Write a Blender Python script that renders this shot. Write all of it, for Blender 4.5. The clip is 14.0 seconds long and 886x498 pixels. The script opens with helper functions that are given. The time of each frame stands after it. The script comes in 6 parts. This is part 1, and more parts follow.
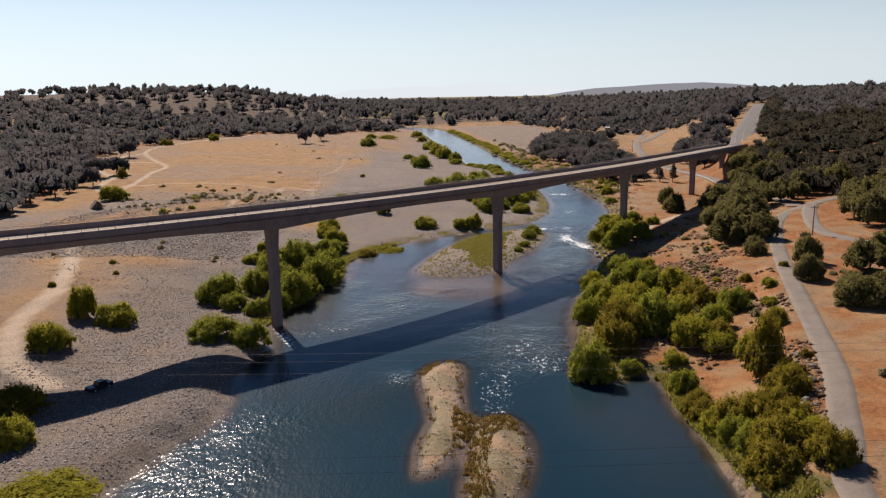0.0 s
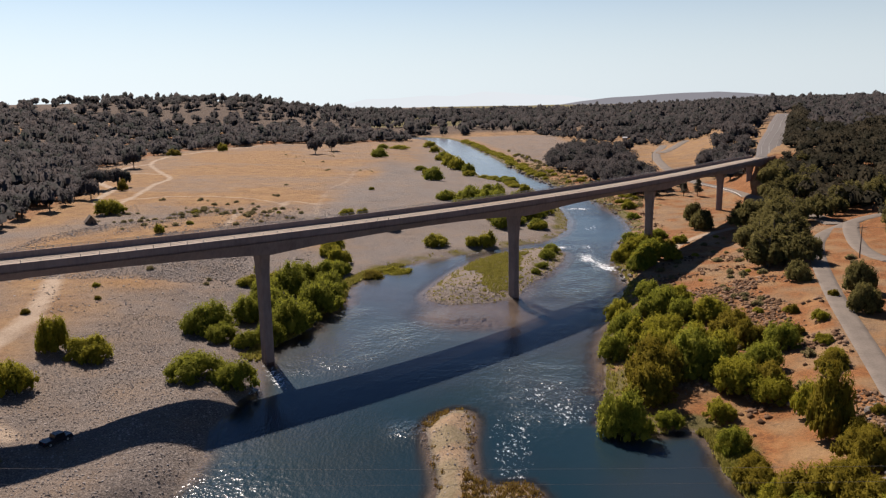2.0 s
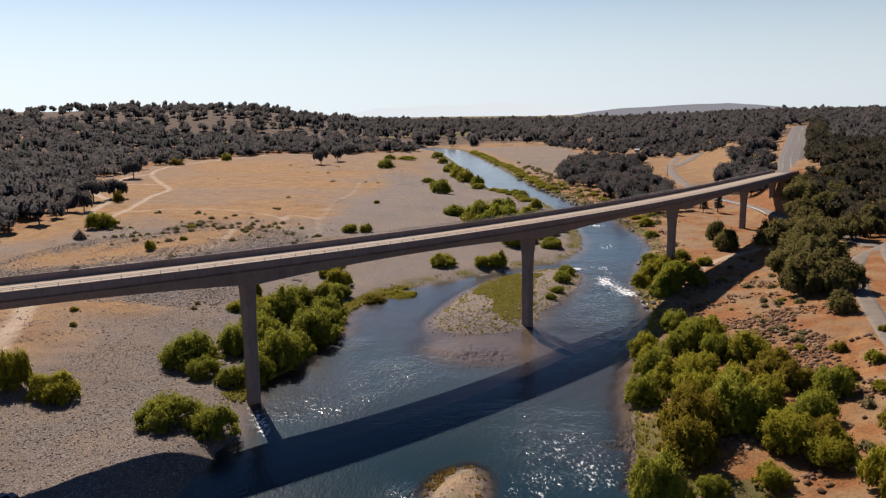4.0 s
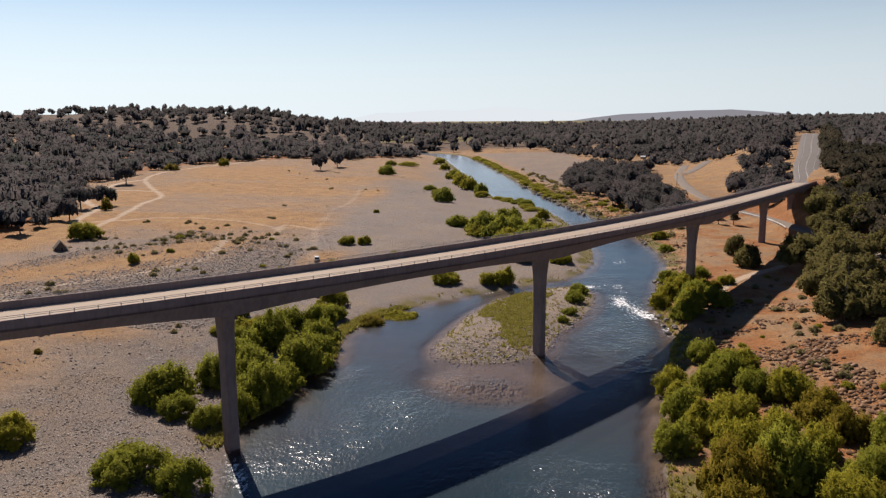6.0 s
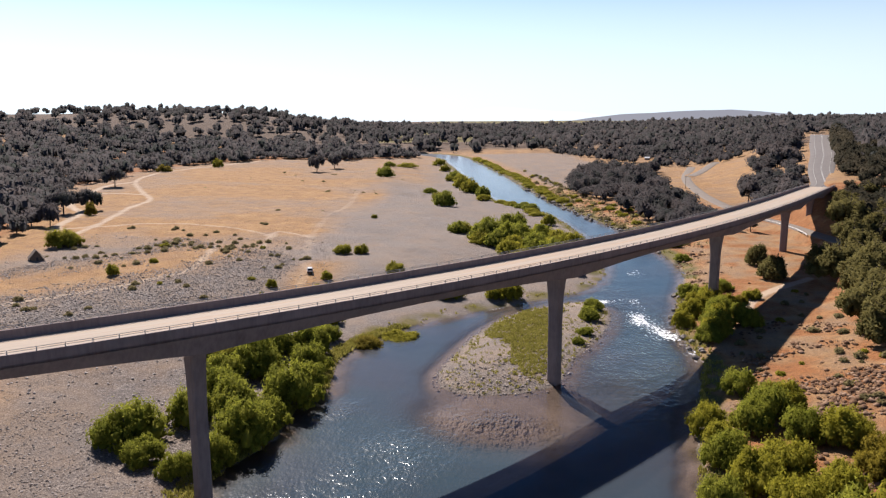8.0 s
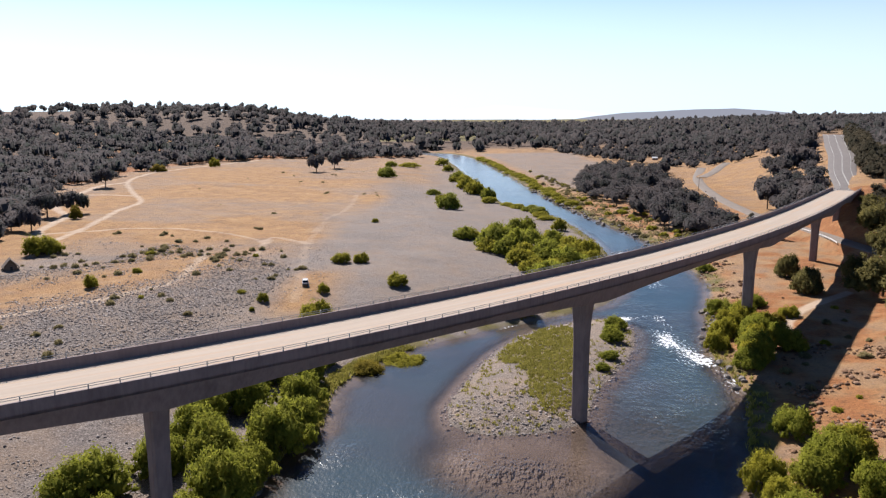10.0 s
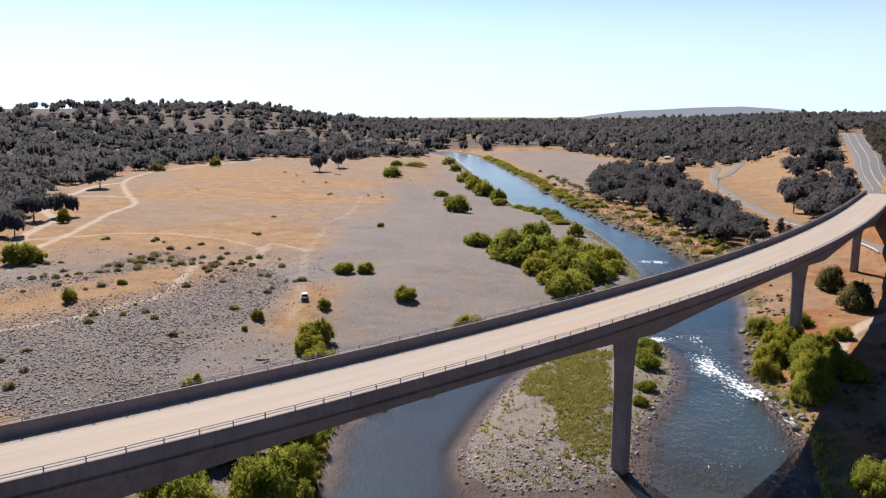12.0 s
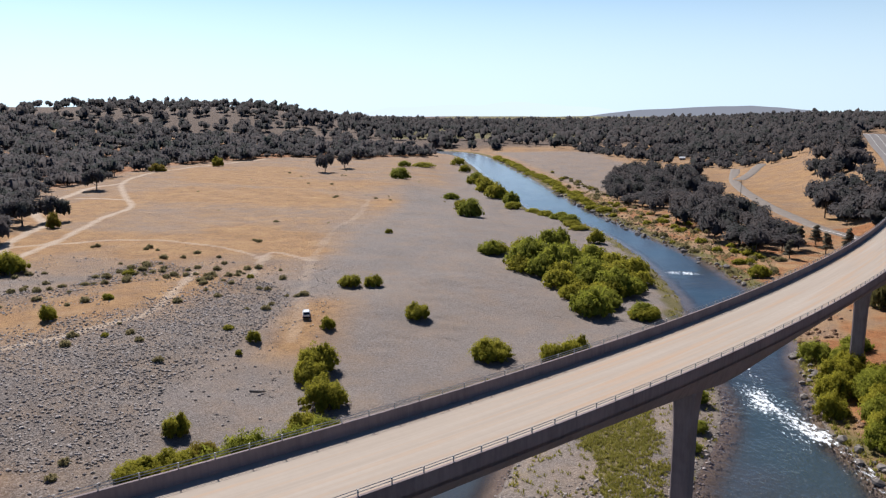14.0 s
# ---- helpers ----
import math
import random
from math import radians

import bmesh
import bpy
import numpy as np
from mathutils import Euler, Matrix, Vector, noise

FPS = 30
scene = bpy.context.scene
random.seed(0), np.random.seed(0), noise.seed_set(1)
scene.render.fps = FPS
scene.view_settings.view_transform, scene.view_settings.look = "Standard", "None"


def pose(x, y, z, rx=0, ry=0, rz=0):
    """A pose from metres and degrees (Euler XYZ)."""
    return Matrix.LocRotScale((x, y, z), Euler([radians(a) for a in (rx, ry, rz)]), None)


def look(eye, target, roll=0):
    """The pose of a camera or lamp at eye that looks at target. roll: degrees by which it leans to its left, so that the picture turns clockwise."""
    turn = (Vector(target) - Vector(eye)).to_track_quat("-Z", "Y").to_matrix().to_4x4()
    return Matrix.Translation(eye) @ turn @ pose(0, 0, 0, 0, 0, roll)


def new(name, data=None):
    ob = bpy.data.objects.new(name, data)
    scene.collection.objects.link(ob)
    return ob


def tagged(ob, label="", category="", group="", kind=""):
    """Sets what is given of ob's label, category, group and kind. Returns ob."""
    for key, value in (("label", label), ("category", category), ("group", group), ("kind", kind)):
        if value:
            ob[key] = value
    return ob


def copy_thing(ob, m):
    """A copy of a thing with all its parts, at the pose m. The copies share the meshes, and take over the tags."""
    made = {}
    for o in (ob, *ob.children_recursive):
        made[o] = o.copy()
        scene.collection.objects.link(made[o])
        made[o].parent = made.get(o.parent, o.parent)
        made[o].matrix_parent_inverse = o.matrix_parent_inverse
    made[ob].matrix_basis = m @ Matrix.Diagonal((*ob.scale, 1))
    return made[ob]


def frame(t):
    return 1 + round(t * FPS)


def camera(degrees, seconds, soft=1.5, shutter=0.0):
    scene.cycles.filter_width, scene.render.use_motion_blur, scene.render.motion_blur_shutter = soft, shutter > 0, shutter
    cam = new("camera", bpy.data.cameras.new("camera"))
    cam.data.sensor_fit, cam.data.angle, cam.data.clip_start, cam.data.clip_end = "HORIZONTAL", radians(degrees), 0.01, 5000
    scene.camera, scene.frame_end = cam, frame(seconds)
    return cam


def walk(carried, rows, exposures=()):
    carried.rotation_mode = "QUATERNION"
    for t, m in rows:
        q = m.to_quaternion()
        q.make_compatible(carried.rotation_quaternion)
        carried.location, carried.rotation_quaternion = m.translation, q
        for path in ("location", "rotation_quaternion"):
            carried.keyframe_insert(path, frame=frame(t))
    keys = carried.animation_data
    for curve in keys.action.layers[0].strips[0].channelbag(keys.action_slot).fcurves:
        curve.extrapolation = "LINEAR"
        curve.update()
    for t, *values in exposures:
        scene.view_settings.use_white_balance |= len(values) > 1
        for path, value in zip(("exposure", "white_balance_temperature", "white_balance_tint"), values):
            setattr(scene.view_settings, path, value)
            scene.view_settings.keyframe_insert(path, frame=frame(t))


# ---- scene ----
cam = camera(60.0, 14.0, soft=1.25)
PATH = [
    (0, 6.70, -11.96, 55.45, -11.775, -1.017, -0.094),
    (0.5, 7.02, -6.67, 55.38, -11.651, -1.024, 0.152),
    (1, 7.26, -1.60, 55.36, -11.483, -1.047, 0.424),
    (1.5, 7.43, 3.28, 55.37, -11.291, -1.050, 0.688),
    (2, 7.52, 8.02, 55.41, -11.087, -1.018, 0.924),
    (2.5, 7.55, 12.65, 55.47, -10.884, -0.952, 1.125),
    (3, 7.52, 17.19, 55.55, -10.691, -0.860, 1.285),
    (3.5, 7.43, 21.69, 55.65, -10.523, -0.763, 1.403),
    (4, 7.28, 26.16, 55.76, -10.374, -0.661, 1.488),
    (4.5, 7.08, 30.62, 55.87, -10.249, -0.562, 1.542),
    (5, 6.83, 35.10, 55.98, -10.148, -0.472, 1.570),
    (5.5, 6.54, 39.62, 56.10, -10.073, -0.395, 1.577),
    (6, 6.20, 44.19, 56.21, -10.031, -0.350, 1.566),
    (6.5, 5.83, 48.81, 56.31, -10.013, -0.321, 1.543),
    (7, 5.41, 53.51, 56.41, -10.013, -0.304, 1.516),
    (7.5, 4.96, 58.27, 56.49, -10.029, -0.292, 1.488),
    (8, 4.47, 63.11, 56.57, -10.054, -0.280, 1.466),
    (8.5, 3.95, 68.03, 56.63, -10.080, -0.252, 1.461),
    (9, 3.39, 73.02, 56.69, -10.111, -0.221, 1.469),
    (9.5, 2.81, 78.07, 56.73, -10.145, -0.188, 1.492),
    (10, 2.20, 83.18, 56.77, -10.181, -0.154, 1.532),
    (10.5, 1.56, 88.33, 56.80, -10.219, -0.124, 1.589),
    (11, 0.89, 93.52, 56.82, -10.256, -0.094, 1.670),
    (11.5, 0.20, 98.71, 56.83, -10.297, -0.079, 1.765),
    (12, -0.53, 103.89, 56.85, -10.345, -0.082, 1.869),
    (12.5, -1.28, 109.04, 56.87, -10.397, -0.100, 1.977),
    (13, -2.05, 114.13, 56.89, -10.444, -0.118, 2.087),
    (13.5, -2.86, 119.13, 56.92, -10.469, -0.104, 2.201),
    (14, -3.69, 124.00, 56.97, -10.435, 0.000, 2.330),
]
walk(cam, [(t, pose(x, y, z, 90 + pitch, 0, yaw) @ pose(0, 0, 0, 0, 0, roll)) for t, x, y, z, pitch, roll, yaw in PATH],
     exposures=[(0, 0.35, 6800, 16), (7.1, 0.33, 6800, 16), (8.0, 0.77, 6350, 15), (11, 0.81, 6100, 13), (14, 0.56, 5950, 11)])

# ---- world and sun ----
SUN_AZ, SUN_EL = 25.5, 44.5          # degrees to the left of straight ahead, and above the horizon
world = bpy.data.worlds.new("sky")
scene.world = world
world.use_nodes = True
wn = world.node_tree.nodes
sky = wn.new("ShaderNodeTexSky")
sky.sky_type = "NISHITA"
sky.sun_disc = False
sky.sun_elevation = radians(SUN_EL)
sky.sun_rotation = radians(-SUN_AZ)
sky.altitude = 100
sky.air_density, sky.dust_density, sky.ozone_density = 1.0, 0.35, 1.6
wn["Background"].inputs["Strength"].default_value = 0.06
cool = wn.new("ShaderNodeMix")
cool.data_type, cool.blend_type = "RGBA", "MULTIPLY"
cool.inputs[0].default_value = 1.0
cool.inputs[7].default_value = (0.60, 0.90, 1.14, 1)
world.node_tree.links.new(sky.outputs[0], cool.inputs[6])
haze = wn.new("ShaderNodeMix")
haze.data_type = "RGBA"
where = wn.new("ShaderNodeTexCoord")
split = wn.new("ShaderNodeSeparateXYZ")
fade = wn.new("ShaderNodeMapRange")
fade.inputs["From Min"].default_value, fade.inputs["From Max"].default_value = 0.0, 0.26
fade.inputs["To Min"].default_value, fade.inputs["To Max"].default_value = 0.92, 0.05
fade.interpolation_type = "SMOOTHSTEP"
world.node_tree.links.new(where.outputs["Generated"], split.inputs[0])
world.node_tree.links.new(split.outputs[2], fade.inputs[0])
world.node_tree.links.new(fade.outputs[0], haze.inputs[0])
haze.inputs[7].default_value = (10.4, 12.2, 13.1, 1)
world.node_tree.links.new(cool.outputs[2], haze.inputs[6])
# a clear sky deepens overhead and pales towards the side of the sun
deepen = wn.new("ShaderNodeMapRange")
deepen.inputs["From Min"].default_value, deepen.inputs["From Max"].default_value = 0.1, 0.42
deepen.interpolation_type = "SMOOTHSTEP"
world.node_tree.links.new(split.outputs[2], deepen.inputs[0])
blue = wn.new("ShaderNodeMix")
blue.data_type = "RGBA"
blue.inputs[6].default_value = (1, 1, 1, 1)
blue.inputs[7].default_value = (0.25, 0.36, 0.52, 1)
world.node_tree.links.new(deepen.outputs[0], blue.inputs[0])
sunward = wn.new("ShaderNodeMapRange")
sunward.inputs["From Min"].default_value, sunward.inputs["From Max"].default_value = -0.5, 0.6
sunward.inputs["To Min"].default_value, sunward.inputs["To Max"].default_value = 1.08, 0.82
world.node_tree.links.new(split.outputs[0], sunward.inputs[0])
tint = wn.new("ShaderNodeVectorMath")
tint.operation = "MULTIPLY"
world.node_tree.links.new(haze.outputs[2], tint.inputs[0])
world.node_tree.links.new(blue.outputs[2], tint.inputs[1])
shade = wn.new("ShaderNodeVectorMath")
shade.operation = "SCALE"
world.node_tree.links.new(tint.outputs[0], shade.inputs[0])
world.node_tree.links.new(sunward.outputs[0], shade.inputs["Scale"])
world.node_tree.links.new(shade.outputs[0], wn["Background"].inputs["Color"])
lamp = bpy.data.lights.new("sun", "SUN")
lamp.energy, lamp.angle, lamp.color = 5.0, radians(0.5), (1.0, 0.93, 0.84)
sun = new("sun", lamp)
sd = Vector((-math.sin(radians(SUN_AZ)) * math.cos(radians(SUN_EL)), math.cos(radians(SUN_AZ)) * math.cos(radians(SUN_EL)), math.sin(radians(SUN_EL))))
sun.matrix_world = look(sd * 400, (0, 0, 0))

# ---- materials ----


def mat(name, rough=0.8, color=(0.5, 0.5, 0.5), metal=0.0):
    m = bpy.data.materials.new(name)
    m.use_nodes = True
    b = m.node_tree.nodes["Principled BSDF"]
    b.inputs["Base Color"].default_value = (*color, 1)
    b.inputs["Roughness"].default_value = rough
    b.inputs["Metallic"].default_value = metal
    b.inputs["Specular IOR Level"].default_value = 0.25
    return m


class Net:
    """A small builder of shader nodes."""

    def __init__(self, m):
        self.t = m.node_tree
        self.b = self.t.nodes["Principled BSDF"]
        self.out = self.t.nodes["Material Output"]

    def node(self, kind, **inputs):
        nd = self.t.nodes.new(kind)
        for k, v in inputs.items():
            self.put(nd.inputs[k.replace("_", " ")], v)
        return nd

    def put(self, socket, v):
        if isinstance(v, bpy.types.NodeSocket):
            self.t.links.new(v, socket)
        else:
            socket.default_value = v

    def noise(self, scale, detail=4.0, vector=None, rough=0.55):
        nd = self.node("ShaderNodeTexNoise", Scale=scale, Detail=detail, Roughness=rough)
        self.put(nd.inputs["Vector"], vector if vector is not None else self.where())
        return nd.outputs["Fac"]

    def where(self, stretch=None, turn=0.0):
        g = self.node("ShaderNodeNewGeometry").outputs["Position"]
        if stretch is None:
            return g
        mp = self.node("ShaderNodeMapping", Vector=g)
        mp.inputs["Scale"].default_value = stretch
        mp.inputs["Rotation"].default_value = (0, 0, turn)
        return mp.outputs[0]

    def voronoi(self, scale, vector=None, feature="F1"):
        nd = self.node("ShaderNodeTexVoronoi", Scale=scale)
        nd.feature = feature
        self.put(nd.inputs["Vector"], vector if vector is not None else self.where())
        return nd

    def ramp(self, fac, *stops):
        nd = self.node("ShaderNodeValToRGB", Fac=fac)
        cr = nd.color_ramp
        while len(cr.elements) < len(stops):
            cr.elements.new(0.5)
        for el, (p, c) in zip(cr.elements, stops):
            el.position = p
            el.color = (*c, 1) if isinstance(c, tuple) else (c, c, c, 1)
        return nd.outputs["Color"]

    def mix(self, fac, a, b, blend="MIX"):
        nd = self.node("ShaderNodeMix")
        nd.data_type, nd.blend_type = "RGBA", blend
        self.put(nd.inputs[0], fac)
        for s, v in ((nd.inputs[6], a), (nd.inputs[7], b)):
            self.put(s, (*v, 1) if isinstance(v, tuple) else v)
        return nd.outputs[2]

    def math(self, op, a, b=0.0):
        nd = self.node("ShaderNodeMath")
        nd.operation = op
        self.put(nd.inputs[0], a)
        self.put(nd.inputs[1], b)
        return nd.outputs[0]

    def rng(self, v, a, b, c=0.0, d=1.0):
        nd = self.node("ShaderNodeMapRange", Value=v, From_Min=a, From_Max=b, To_Min=c, To_Max=d)
        return nd.outputs[0]

    def bump(self, height, strength=0.5, dist=0.1):
        nd = self.node("ShaderNodeBump", Strength=strength, Distance=dist, Height=height)
        return nd.outputs[0]


def ground_material():
    m = mat("ground_cover", 0.95)
    n = Net(m)
    at = n.node("ShaderNodeAttribute")
    at.attribute_name = "cover"
    sep = n.node("ShaderNodeSeparateColor", Color=at.outputs["Color"])
    grass, track, green, wood = sep.outputs[0], sep.outputs[1], sep.outputs[2], at.outputs["Alpha"]
    big, mid, fine = n.noise(0.02, 3), n.noise(0.12, 5), n.noise(1.6, 8, rough=0.78)
    cell = n.voronoi(4.6).outputs["Color"]
    cellv = n.node("ShaderNodeSeparateColor", Color=cell).outputs[0]
    gravel = n.ramp(n.math("ADD", n.math("MULTIPLY", fine, 0.5), n.math("MULTIPLY", cellv, 0.5)),
                    (0.24, (0.07, 0.056, 0.05)), (0.5, (0.205, 0.17, 0.148)), (0.76, (0.35, 0.297, 0.258)))
    pebble, stone = n.voronoi(3.1), n.voronoi(1.5)
    gaps = n.math("MAXIMUM", n.rng(pebble.outputs["Distance"], 0.38, 0.66, 0, 0.6), n.rng(stone.outputs["Distance"], 0.5, 0.74, 0, 0.4))
    tone = n.node("ShaderNodeSeparateColor", Color=pebble.outputs["Color"]).outputs[1]
    gravel = n.mix(n.rng(tone, 0.55, 1.0, 0, 0.5), gravel, (0.36, 0.31, 0.27))
    gravel = n.mix(n.rng(mid, 0.4, 0.7, 0, 0.35), gravel, (0.23, 0.176, 0.135))
    stony = n.node("ShaderNodeAttribute")
    stony.attribute_name = "stony"
    gravel = n.mix(n.math("MULTIPLY", gaps, stony.outputs["Fac"]), gravel, (0.045, 0.036, 0.032))
    gravel = n.mix(n.rng(stony.outputs["Fac"], 0.2, 1.0, 0.45, 0.0), gravel, (0.19, 0.158, 0.138))
    gravel = n.mix(n.rng(big, 0.42, 0.66, 0, 0.32), gravel, (0.27, 0.213, 0.166))
    gravel = n.mix(n.rng(n.noise(0.05, 3, n.where((1.0, 0.5, 1.0), 0.3)), 0.5, 0.68, 0, 0.35), gravel, (0.15, 0.125, 0.11))
    dry = n.ramp(n.math("ADD", n.math("MULTIPLY", fine, 0.6), n.math("MULTIPLY", mid, 0.5)),
                 (0.26, (0.135, 0.068, 0.028)), (0.5, (0.31, 0.165, 0.062)), (0.78, (0.44, 0.28, 0.13)))
    sand = n.ramp(fine, (0.25, (0.36, 0.265, 0.185)), (0.7, (0.54, 0.425, 0.315)))
    weed = n.ramp(n.math("ADD", n.math("MULTIPLY", fine, 0.6), n.math("MULTIPLY", mid, 0.5)),
                  (0.3, (0.05, 0.045, 0.017)), (0.55, (0.13, 0.108, 0.036)), (0.8, (0.24, 0.18, 0.08)))
    floor_ = n.ramp(fine, (0.3, (0.13, 0.05, 0.018)), (0.72, (0.42, 0.178, 0.062)))
    edge = n.math("SUBTRACT", n.math("ADD", n.math("MULTIPLY", fine, 0.5), n.math("MULTIPLY", mid, 0.7)), 0.6)

    def soft(v, width=0.22):
        return n.rng(n.math("ADD", v, edge), 0.5 - width, 0.5 + width)

    litter = n.noise(0.55, 6, rough=0.7)
    dry = n.mix(n.rng(litter, 0.5, 0.66, 0, 0.5), dry, (0.12, 0.07, 0.036))
    floor_ = n.mix(n.rng(litter, 0.53, 0.66, 0, 0.55), floor_, (0.085, 0.045, 0.022))
    floor_ = n.mix(n.rng(n.noise(0.21, 4), 0.52, 0.66, 0, 0.5), floor_, (0.42, 0.225, 0.095))
    c = n.mix(soft(grass, 0.55), gravel, dry)
    c = n.mix(soft(wood), c, floor_)
    lit = n.node("ShaderNodeAttribute")
    lit.attribute_name = "litter"
    c = n.mix(n.rng(n.math("ADD", lit.outputs["Fac"], edge), 0.3, 0.7), c, n.ramp(fine, (0.3, (0.06, 0.04, 0.028)), (0.75, (0.17, 0.112, 0.075))))
    c = n.mix(soft(green), c, weed)
    c = n.mix(n.math("MULTIPLY", n.rng(n.math("ADD", track, n.math("MULTIPLY", edge, 0.5)), 0.25, 0.7), 0.9), c, sand)
    # the bed and the wet margin are darker, with brown algae
    z = n.node("ShaderNodeSeparateXYZ", Vector=n.where()).outputs[2]
    bed = n.mix(n.rng(mid, 0.35, 0.62, 0.35, 1.0), (0.14, 0.11, 0.08), gravel)
    wet = n.mix(0.6, bed, n.mix(n.rng(mid, 0.35, 0.65), (0.15, 0.122, 0.1), (0.24, 0.205, 0.178)))
    wet = n.mix(n.rng(n.math("ADD", green, edge), 0.25, 0.8, 0, 0.85), wet, (0.062, 0.05, 0.026))
    c = n.mix(n.rng(n.math("ADD", z, n.math("MULTIPLY", edge, 0.2)), 0.03, 0.3), wet, c)
    n.put(n.b.inputs["Base Color"], c)
    h = n.math("ADD", n.math("MULTIPLY", fine, 0.6), n.math("MULTIPLY", cellv, 0.35))
    n.put(n.b.inputs["Normal"], n.bump(h, 0.9, 0.45))
    return m


def water_material():
    m = mat("river_water", 0.05)
    n = Net(m)
    flow = n.where((1.0, 0.45, 1.0), 0.5)
    w1, w2, w3 = n.noise(1.9, 2, flow, 0.45), n.noise(0.5, 2, flow, 0.45), n.noise(0.03, 2)
    w0 = n.noise(1.0, 2, n.where((1.0, 0.62, 1.0), 0.35), 0.5)
    calm = n.rng(w3, 0.36, 0.62, 0.25, 0.9)
    at = n.node("ShaderNodeAttribute")
    at.attribute_name = "flow"
    sep = n.node("ShaderNodeSeparateColor", Color=at.outputs["Color"])
    foam_glint, rough_water, depth = sep.outputs[0], sep.outputs[1], sep.outputs[2]
    h = n.math("ADD", n.math("MULTIPLY", w1, 0.15), n.math("MULTIPLY", w2, 0.16))
    h = n.math("MULTIPLY", h, n.math("ADD", calm, n.math("MULTIPLY", rough_water, 0.7)))
    h = n.math("ADD", h, n.math("MULTIPLY", n.math("ADD", w0, n.math("MULTIPLY", n.noise(2.4, 2, flow, 0.5), 0.4)), n.math("MULTIPLY", rough_water, n.rng(n.noise(0.12, 3), 0.35, 0.65, 0.35, 1.0))))
    nrm = n.bump(h, 1.0, 0.5)
    deep = at.outputs["Alpha"]
    clear = n.node("ShaderNodeBsdfTransparent", Color=n.mix(n.math("MULTIPLY", depth, deep), (0.9, 0.84, 0.8), (0.14, 0.30, 0.40)))
    murk = n.mix(deep, (0.05, 0.076, 0.092), (0.007, 0.032, 0.048))
    murk = n.mix(n.rng(w3, 0.4, 0.62, 0.0, 0.5), murk, n.mix(deep, (0.075, 0.064, 0.076), (0.022, 0.033, 0.042)))
    body = n.node("ShaderNodeBsdfDiffuse", Color=n.mix(depth, (0.04, 0.032, 0.026), murk))
    under = n.node("ShaderNodeMixShader", Fac=n.rng(depth, 0.1, 0.8, 0.0, 0.75))
    n.put(under.inputs[1], clear.outputs[0])
    n.put(under.inputs[2], body.outputs[0])
    gloss = n.node("ShaderNodeBsdfGlossy", Color=(1, 1, 1, 1), Roughness=0.19)
    n.put(gloss.inputs["Normal"], nrm)
    fr = n.node("ShaderNodeFresnel", IOR=1.33)
    n.put(fr.inputs["Normal"], nrm)
    surf = n.node("ShaderNodeMixShader", Fac=n.math("MULTIPLY", fr.outputs[0], n.rng(fr.outputs[0], 0.03, 0.35, 0.65, 1.0)))
    n.put(surf.inputs[1], under.outputs[0])
    n.put(surf.inputs[2], gloss.outputs[0])
    streak, patch = n.noise(1.3, 9, n.where((1.0, 0.55, 1.0), 0.45), 0.78), n.noise(0.16, 3, n.where((1.0, 0.5, 1.0), 0.3))
    # flat white flecks: river foam, plus sun glints painted the same way
    white = n.node("ShaderNodeBsdfDiffuse", Color=(0.85, 0.87, 0.88, 1))
    full = n.node("ShaderNodeMixShader", Fac=n.rng(n.math("ADD", n.math("MULTIPLY", foam_glint, 0.62), n.math("MULTIPLY", n.rng(foam_glint, 0.02, 0.3), n.math("ADD", n.math("MULTIPLY", n.math("SUBTRACT", streak, 0.5), 3.6), n.math("MULTIPLY", n.math("SUBTRACT", patch, 0.5), 1.2)))), 0.47, 0.72, 0.0, 0.95))
    n.put(full.inputs[1], surf.outputs[0])
    n.put(full.inputs[2], white.outputs[0])
    n.put(n.out.inputs["Surface"], full.outputs[0])
    return m


def leaf_material(name, dark, light, tip, gloss=0.85, through_light=0.5):
    m = mat(name, gloss)
    n = Net(m)
    n.b.inputs["Specular IOR Level"].default_value = 0.06
    isl = n.node("ShaderNodeNewGeometry").outputs["Random Per Island"]
    ob = n.node("ShaderNodeObjectInfo").outputs["Random"]
    c = n.ramp(isl, (0.0, dark), (0.55, light), (1.0, tip))
    c = n.mix(n.rng(ob, 0, 1, 0.0, 0.45), c, n.mix(0.5, c, tip), "MIX")
    big = n.noise(0.4, 3)
    c = n.mix(n.rng(big, 0.42, 0.68, 0, 0.3), c, tuple(v * 0.6 for v in dark))
    n.put(n.b.inputs["Base Color"], c)
    tr = n.node("ShaderNodeBsdfTranslucent", Color=c)
    mx = n.node("ShaderNodeMixShader", Fac=through_light)
    n.put(mx.inputs[1], n.b.outputs[0])
    n.put(mx.inputs[2], tr.outputs[0])
    n.put(n.out.inputs["Surface"], mx.outputs[0])
    return m


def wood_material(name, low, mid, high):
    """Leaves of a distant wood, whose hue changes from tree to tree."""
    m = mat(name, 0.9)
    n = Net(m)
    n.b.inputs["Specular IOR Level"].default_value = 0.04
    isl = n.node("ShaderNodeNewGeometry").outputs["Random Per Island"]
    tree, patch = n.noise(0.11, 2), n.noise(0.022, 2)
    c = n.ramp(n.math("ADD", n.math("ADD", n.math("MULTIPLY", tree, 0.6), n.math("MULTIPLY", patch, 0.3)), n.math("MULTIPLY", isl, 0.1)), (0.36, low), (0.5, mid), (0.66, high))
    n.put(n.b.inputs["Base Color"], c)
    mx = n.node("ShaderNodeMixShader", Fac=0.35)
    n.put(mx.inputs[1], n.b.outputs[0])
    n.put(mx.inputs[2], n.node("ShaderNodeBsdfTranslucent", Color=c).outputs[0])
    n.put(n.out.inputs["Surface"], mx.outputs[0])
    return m


